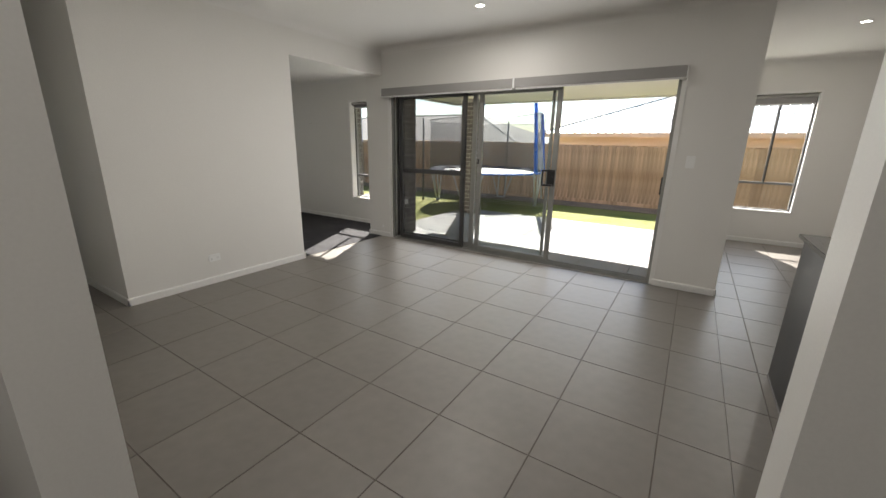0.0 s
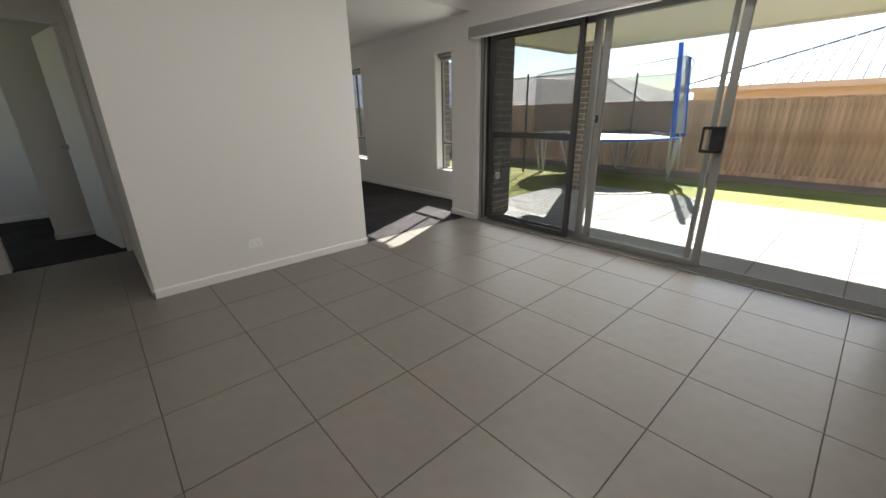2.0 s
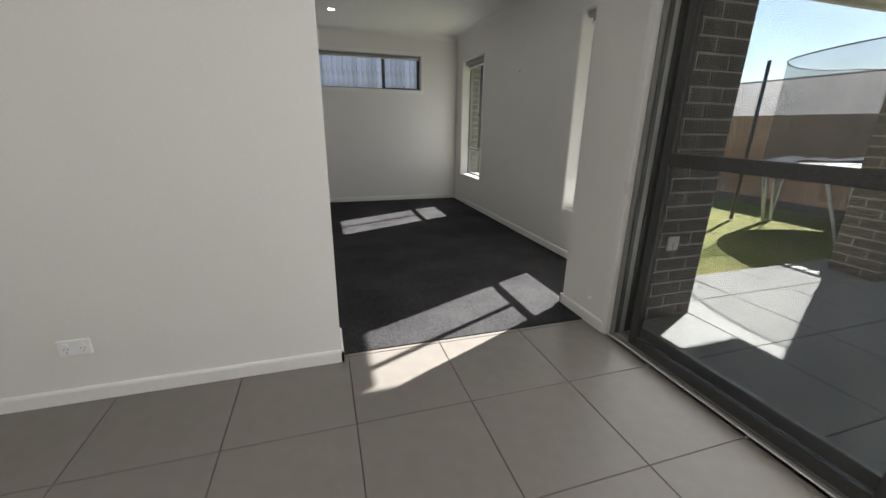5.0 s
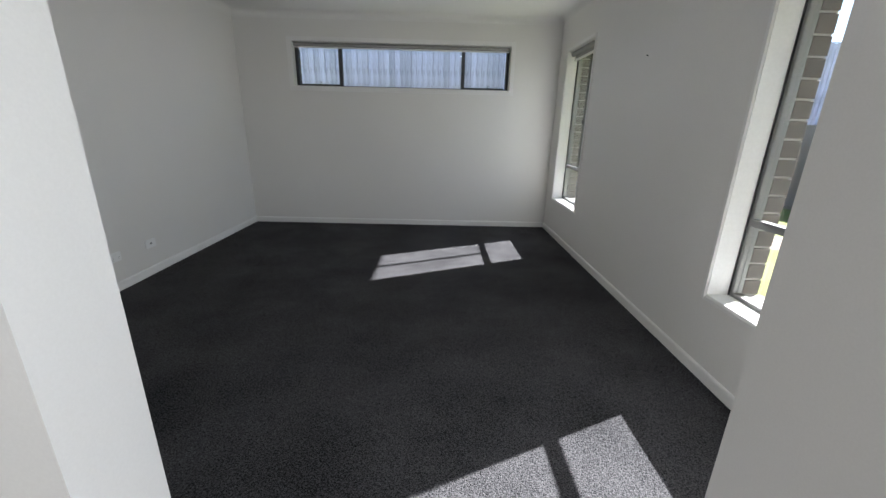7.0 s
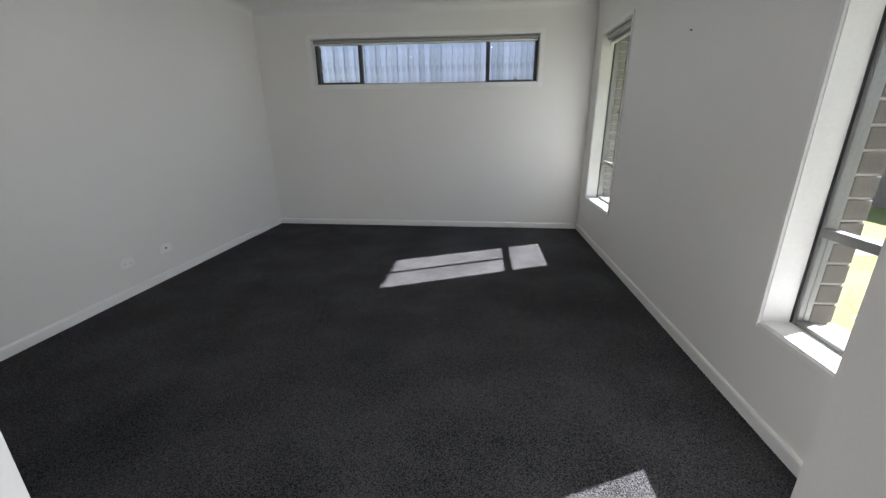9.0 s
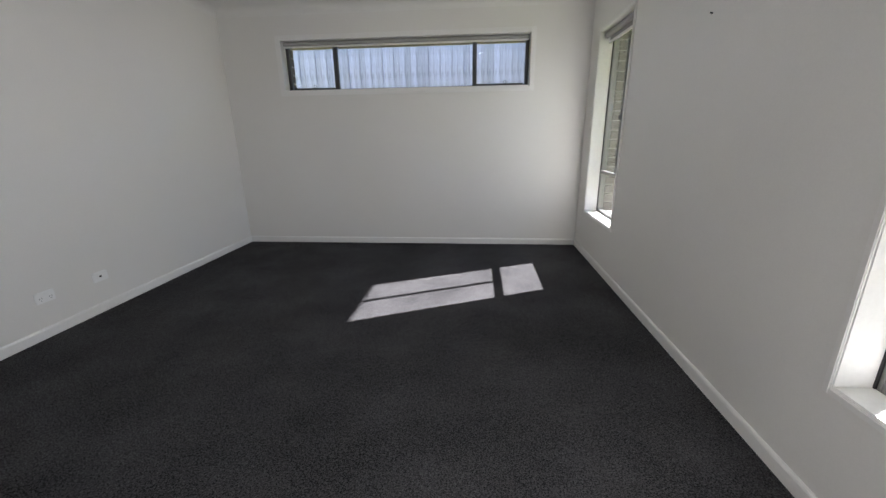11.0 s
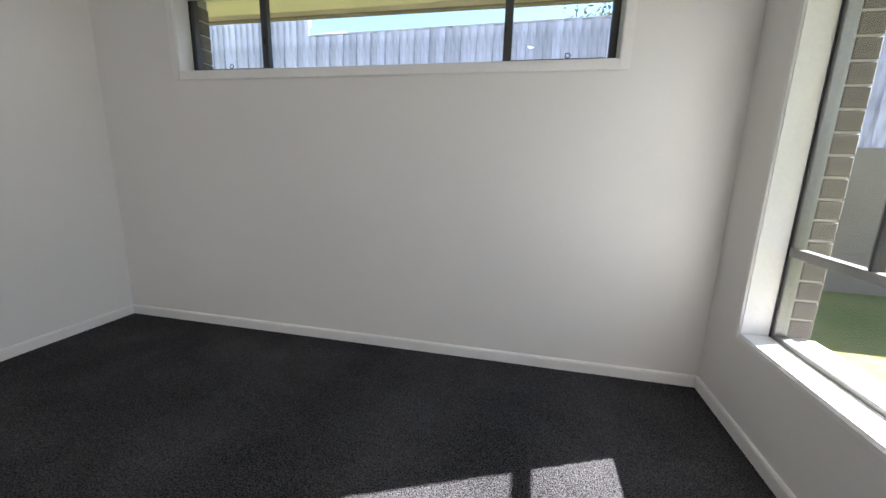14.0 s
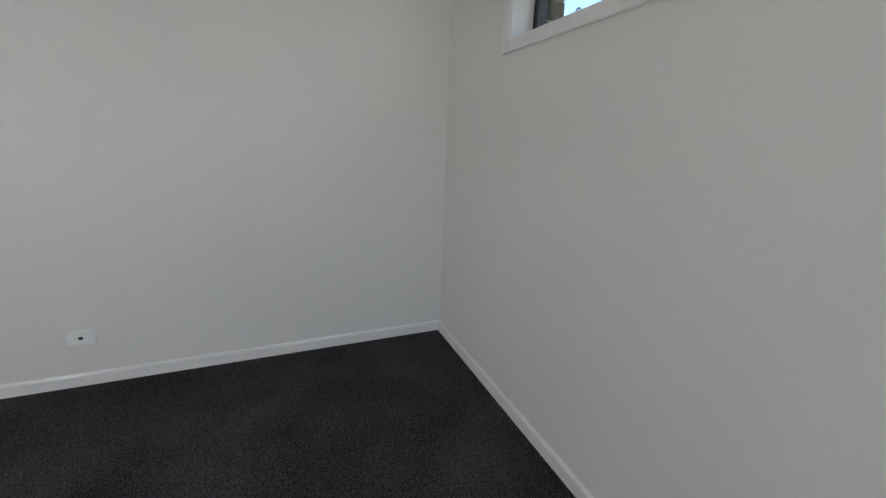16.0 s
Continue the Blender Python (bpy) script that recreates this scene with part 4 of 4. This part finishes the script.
hip_house("neighbour_house", "pale house with a white hip roof beyond the side fence", -8.0, -1.5, 14.75, 30.0, 3.95, 1.44, RENDER, ROOF)
hip_house("neighbour_house", "pale house with a steeper white roof beyond the side fence", -15.2, -8.7, 14.75, 30.0, 3.95, 1.70, RENDER, ROOF)


def tree(x, y, height, spread):
    """A small tree: tapered trunk, forked limbs and a crown of loose leaves."""
    t = thing("tree", "small olive-green tree standing beyond the side fence", "tree", at=(x, y, GROUND))
    rg = random.Random(11)
    bm = bmesh.new()
    fork = Vector((0.1, 0.0, height * 0.42))
    rod(bm, (0, 0, 0), fork, 0.13, 10, 0.09)
    tips = []
    for k in range(9):
        a = 2.4 * k
        tip = fork + Vector((math.cos(a) * spread * rg.uniform(0.4, 0.85), math.sin(a) * spread * rg.uniform(0.4, 0.85), height * rg.uniform(0.22, 0.5)))
        rod(bm, fork, tip, 0.06, 7, 0.015)
        tips.append(tip)
    part("trunk", bm, BARK, t, smooth=True)
    vs, fs = [], []
    for tip in tips:
        for _ in range(170):
            c = tip + Vector((rg.gauss(0, 0.34), rg.gauss(0, 0.34), rg.gauss(0.05, 0.24)))
            d = Vector((rg.uniform(-1, 1), rg.uniform(-1, 1), rg.uniform(-0.6, 0.6))).normalized() * rg.uniform(0.07, 0.13)
            w = d.cross(Vector((rg.uniform(-1, 1), rg.uniform(-1, 1), 1))).normalized() * rg.uniform(0.025, 0.045)
            k = len(vs)
            vs += [tuple(c - d), tuple(c + w), tuple(c + d), tuple(c - w)]
            fs.append((k, k + 1, k + 2, k + 3))
    me = bpy.data.meshes.new("crown")
    me.from_pydata(vs, [], fs)
    me.materials.append(LEAF)
    new("crown", me).parent = t


tree(3.4, 20.0, 7.1, 1.7)

# brick outer leaf of the house
def brick_skin(axis, c, side, u0, u1, holes, label):
    """Stretcher bond on an outer wall face at c, looking to side, with holes (u0, u1, z0, z1) left free."""
    base = slab("brick_facing", axis, c, c + side * 0.005, u0, u1, GROUND, 2.45, holes, MORTAR, label, "brick wall")
    vs, fs = [], []
    row = 0
    z = GROUND + 0.02
    while z + BH < 2.45:
        u = u0 - (BW + J) / 2 * (row % 2)
        while u < u1:
            pieces = [(max(u, u0), min(u + BW, u1))]
            for h in holes:
                if h[2] < z + BH and h[3] > z:
                    pieces = [q for a, b in pieces for q in ((a, min(b, h[0])), (max(a, h[1]), b)) if q[1] - q[0] > 0.02]
            for a, b in pieces:
                if b - a < 0.02:
                    continue
                k = len(vs)
                for d in (0.002, 0.011):
                    w = c + side * (d + random.uniform(-0.001, 0.001))
                    for uu, zz in ((a, z), (b, z), (b, z + BH), (a, z + BH)):
                        vs.append((w, uu, zz) if axis == "x" else (uu, w, zz))
                fs += [(k + 4, k + 5, k + 6, k + 7), (k, k + 1, k + 5, k + 4), (k + 1, k + 2, k + 6, k + 5), (k + 2, k + 3, k + 7, k + 6), (k + 3, k, k + 4, k + 7)]
            u += BW + J
        z += BH + J
        row += 1
    me = bpy.data.meshes.new("bricks")
    me.from_pydata(vs, [], fs)
    me.materials.append(BRICK)
    o = new("bricks", me)
    o.parent = base
    tagged(o, kind="stuff")


brick_skin("x", XM + OUT, 1, TALL_1[0], YF + OUT, [TALL_1, TALL_2], "dark grey brick outer face around the tall windows")
brick_skin("y", YF + OUT, 1, HALL_R, XM + OUT, [HIGH], "dark grey brick outer face around the strip window")
brick_skin("x", XD + OUT, 1, -4.85, YR + OUT, [DINE], "dark grey brick outer face around the dining window")
brick_skin("y", YR + OUT, 1, XW + OUT, XD + OUT, [], "dark grey brick wall at the end of the patio")
brick_skin("x", XW + OUT, 1, YR + OUT + 0.012, 3.0, [SLIDER[:2] + (-0.2, 2.11)], "dark grey brick outer face around the sliding door")

# crumpled plastic on the outer sill, and hooks on the transoms
bm = bmesh.new()
for k in range(16):
    p = Vector((random.uniform(2.83, 2.98), random.uniform(3.75, 4.16), 0.36))
    d = Vector((random.uniform(-0.3, 0.3), random.uniform(-1, 1), random.uniform(0.2, 0.9))).normalized()
    w = Vector((random.uniform(-1, 1), random.uniform(-1, 1), random.uniform(-1, 1))).normalized() * random.uniform(0.006, 0.022)
    last = None
    for i in range(9):
        q = p + d * 0.022 * i + Vector((noise.noise(p * 9 + d * i * 0.6), noise.noise(p * 7 - d * i * 0.7), noise.noise(p * 5 + d * i * 0.5))) * 0.05
        q.x, q.z = max(q.x, 2.80), max(q.z, 0.335)
        pair = (bm.verts.new(q - w), bm.verts.new(q + w))
        if last:
            bm.faces.new((last[0], pair[0], pair[1], last[1]))
        last = pair
wrap = finish("plastic_wrap", bm, WRAP)
tagged(wrap, "crumpled clear plastic wrap on the outer window ledge", "plastic wrap")
tagged(boxes("ledge", MORTAR, None, [(XM + OUT, XM + OUT + 0.20, 3.55, TALL_1[1], GROUND, 0.335)]), "low pale ledge outside the tall window", "ledge", kind="structure")
for h in (TALL_1, TALL_2):
    bm = bmesh.new()
    ring(bm, 0.013, 0.0, 0.0025, 16, 6)
    hk = finish("hook_ring", bm, DARK_ALU, None, "", True)
    hk.matrix_world = pose(XM + 0.098, h[0] + 0.20, 0.872, 80, 0, 90)
    tagged(hk, "small dark ring standing on the window transom", "hook")

for x in (-0.305, 1.741):
    bm = bmesh.new()
    ring(bm, 0.013, 0.0, 0.0025, 16, 6)
    hk = finish("hook_ring", bm, BLACK, None, "", True)
    hk.matrix_world = pose(x, YF + 0.105, HIGH[2] + 0.055, 80, 0, 0)
    tagged(hk, "small dark ring standing on the strip window's sash", "hook")
tagged(boxes("gutter_lip", SLEEPER, None, [(-3, 3.44, 8.19, 8.245, 2.243, 2.254)]), "thin brown lip under the eaves' edge", "gutter", kind="structure")

# ---- floor tiles ----
T, GAP = 0.5, 0.0034
TILES = {}


def tile_mesh(w, d):
    key = (round(w, 3), round(d, 3))
    if key not in TILES:
        b = 0.0015
        v = [(0, 0, -0.0035), (w, 0, -0.0035), (w, d, -0.0035), (0, d, -0.0035), (b, b, 0), (w - b, b, 0), (w - b, d - b, 0), (b, d - b, 0)]
        me = bpy.data.meshes.new("tile")
        me.from_pydata(v, [], [(4, 5, 6, 7), (0, 1, 5, 4), (1, 2, 6, 5), (2, 3, 7, 6), (3, 0, 4, 7)])
        me.materials.append(TILE)
        TILES[key] = me
    return TILES[key]


def lay(x0, x1, y0, y1):
    for i in range(math.floor(x0 / T), math.ceil(x1 / T)):
        for j in range(math.floor(y0 / T), math.ceil(y1 / T)):
            a0, a1 = max(i * T + GAP / 2, x0), min((i + 1) * T - GAP / 2, x1)
            b0, b1 = max(j * T + GAP / 2, y0), min((j + 1) * T - GAP / 2, y1)
            if a1 - a0 > 0.01 and b1 - b0 > 0.01:
                o = new("tile", tile_mesh(a1 - a0, b1 - b0))
                o.parent = floor
                o.location = (a0, b0, 0)


lay(-3.5, XW + 0.02, YR, YC - 0.004)
lay(-3.5, XD, -3.5, YR)
lay(HALL_L, HALL_R, YC - 0.004, YH + 0.012)
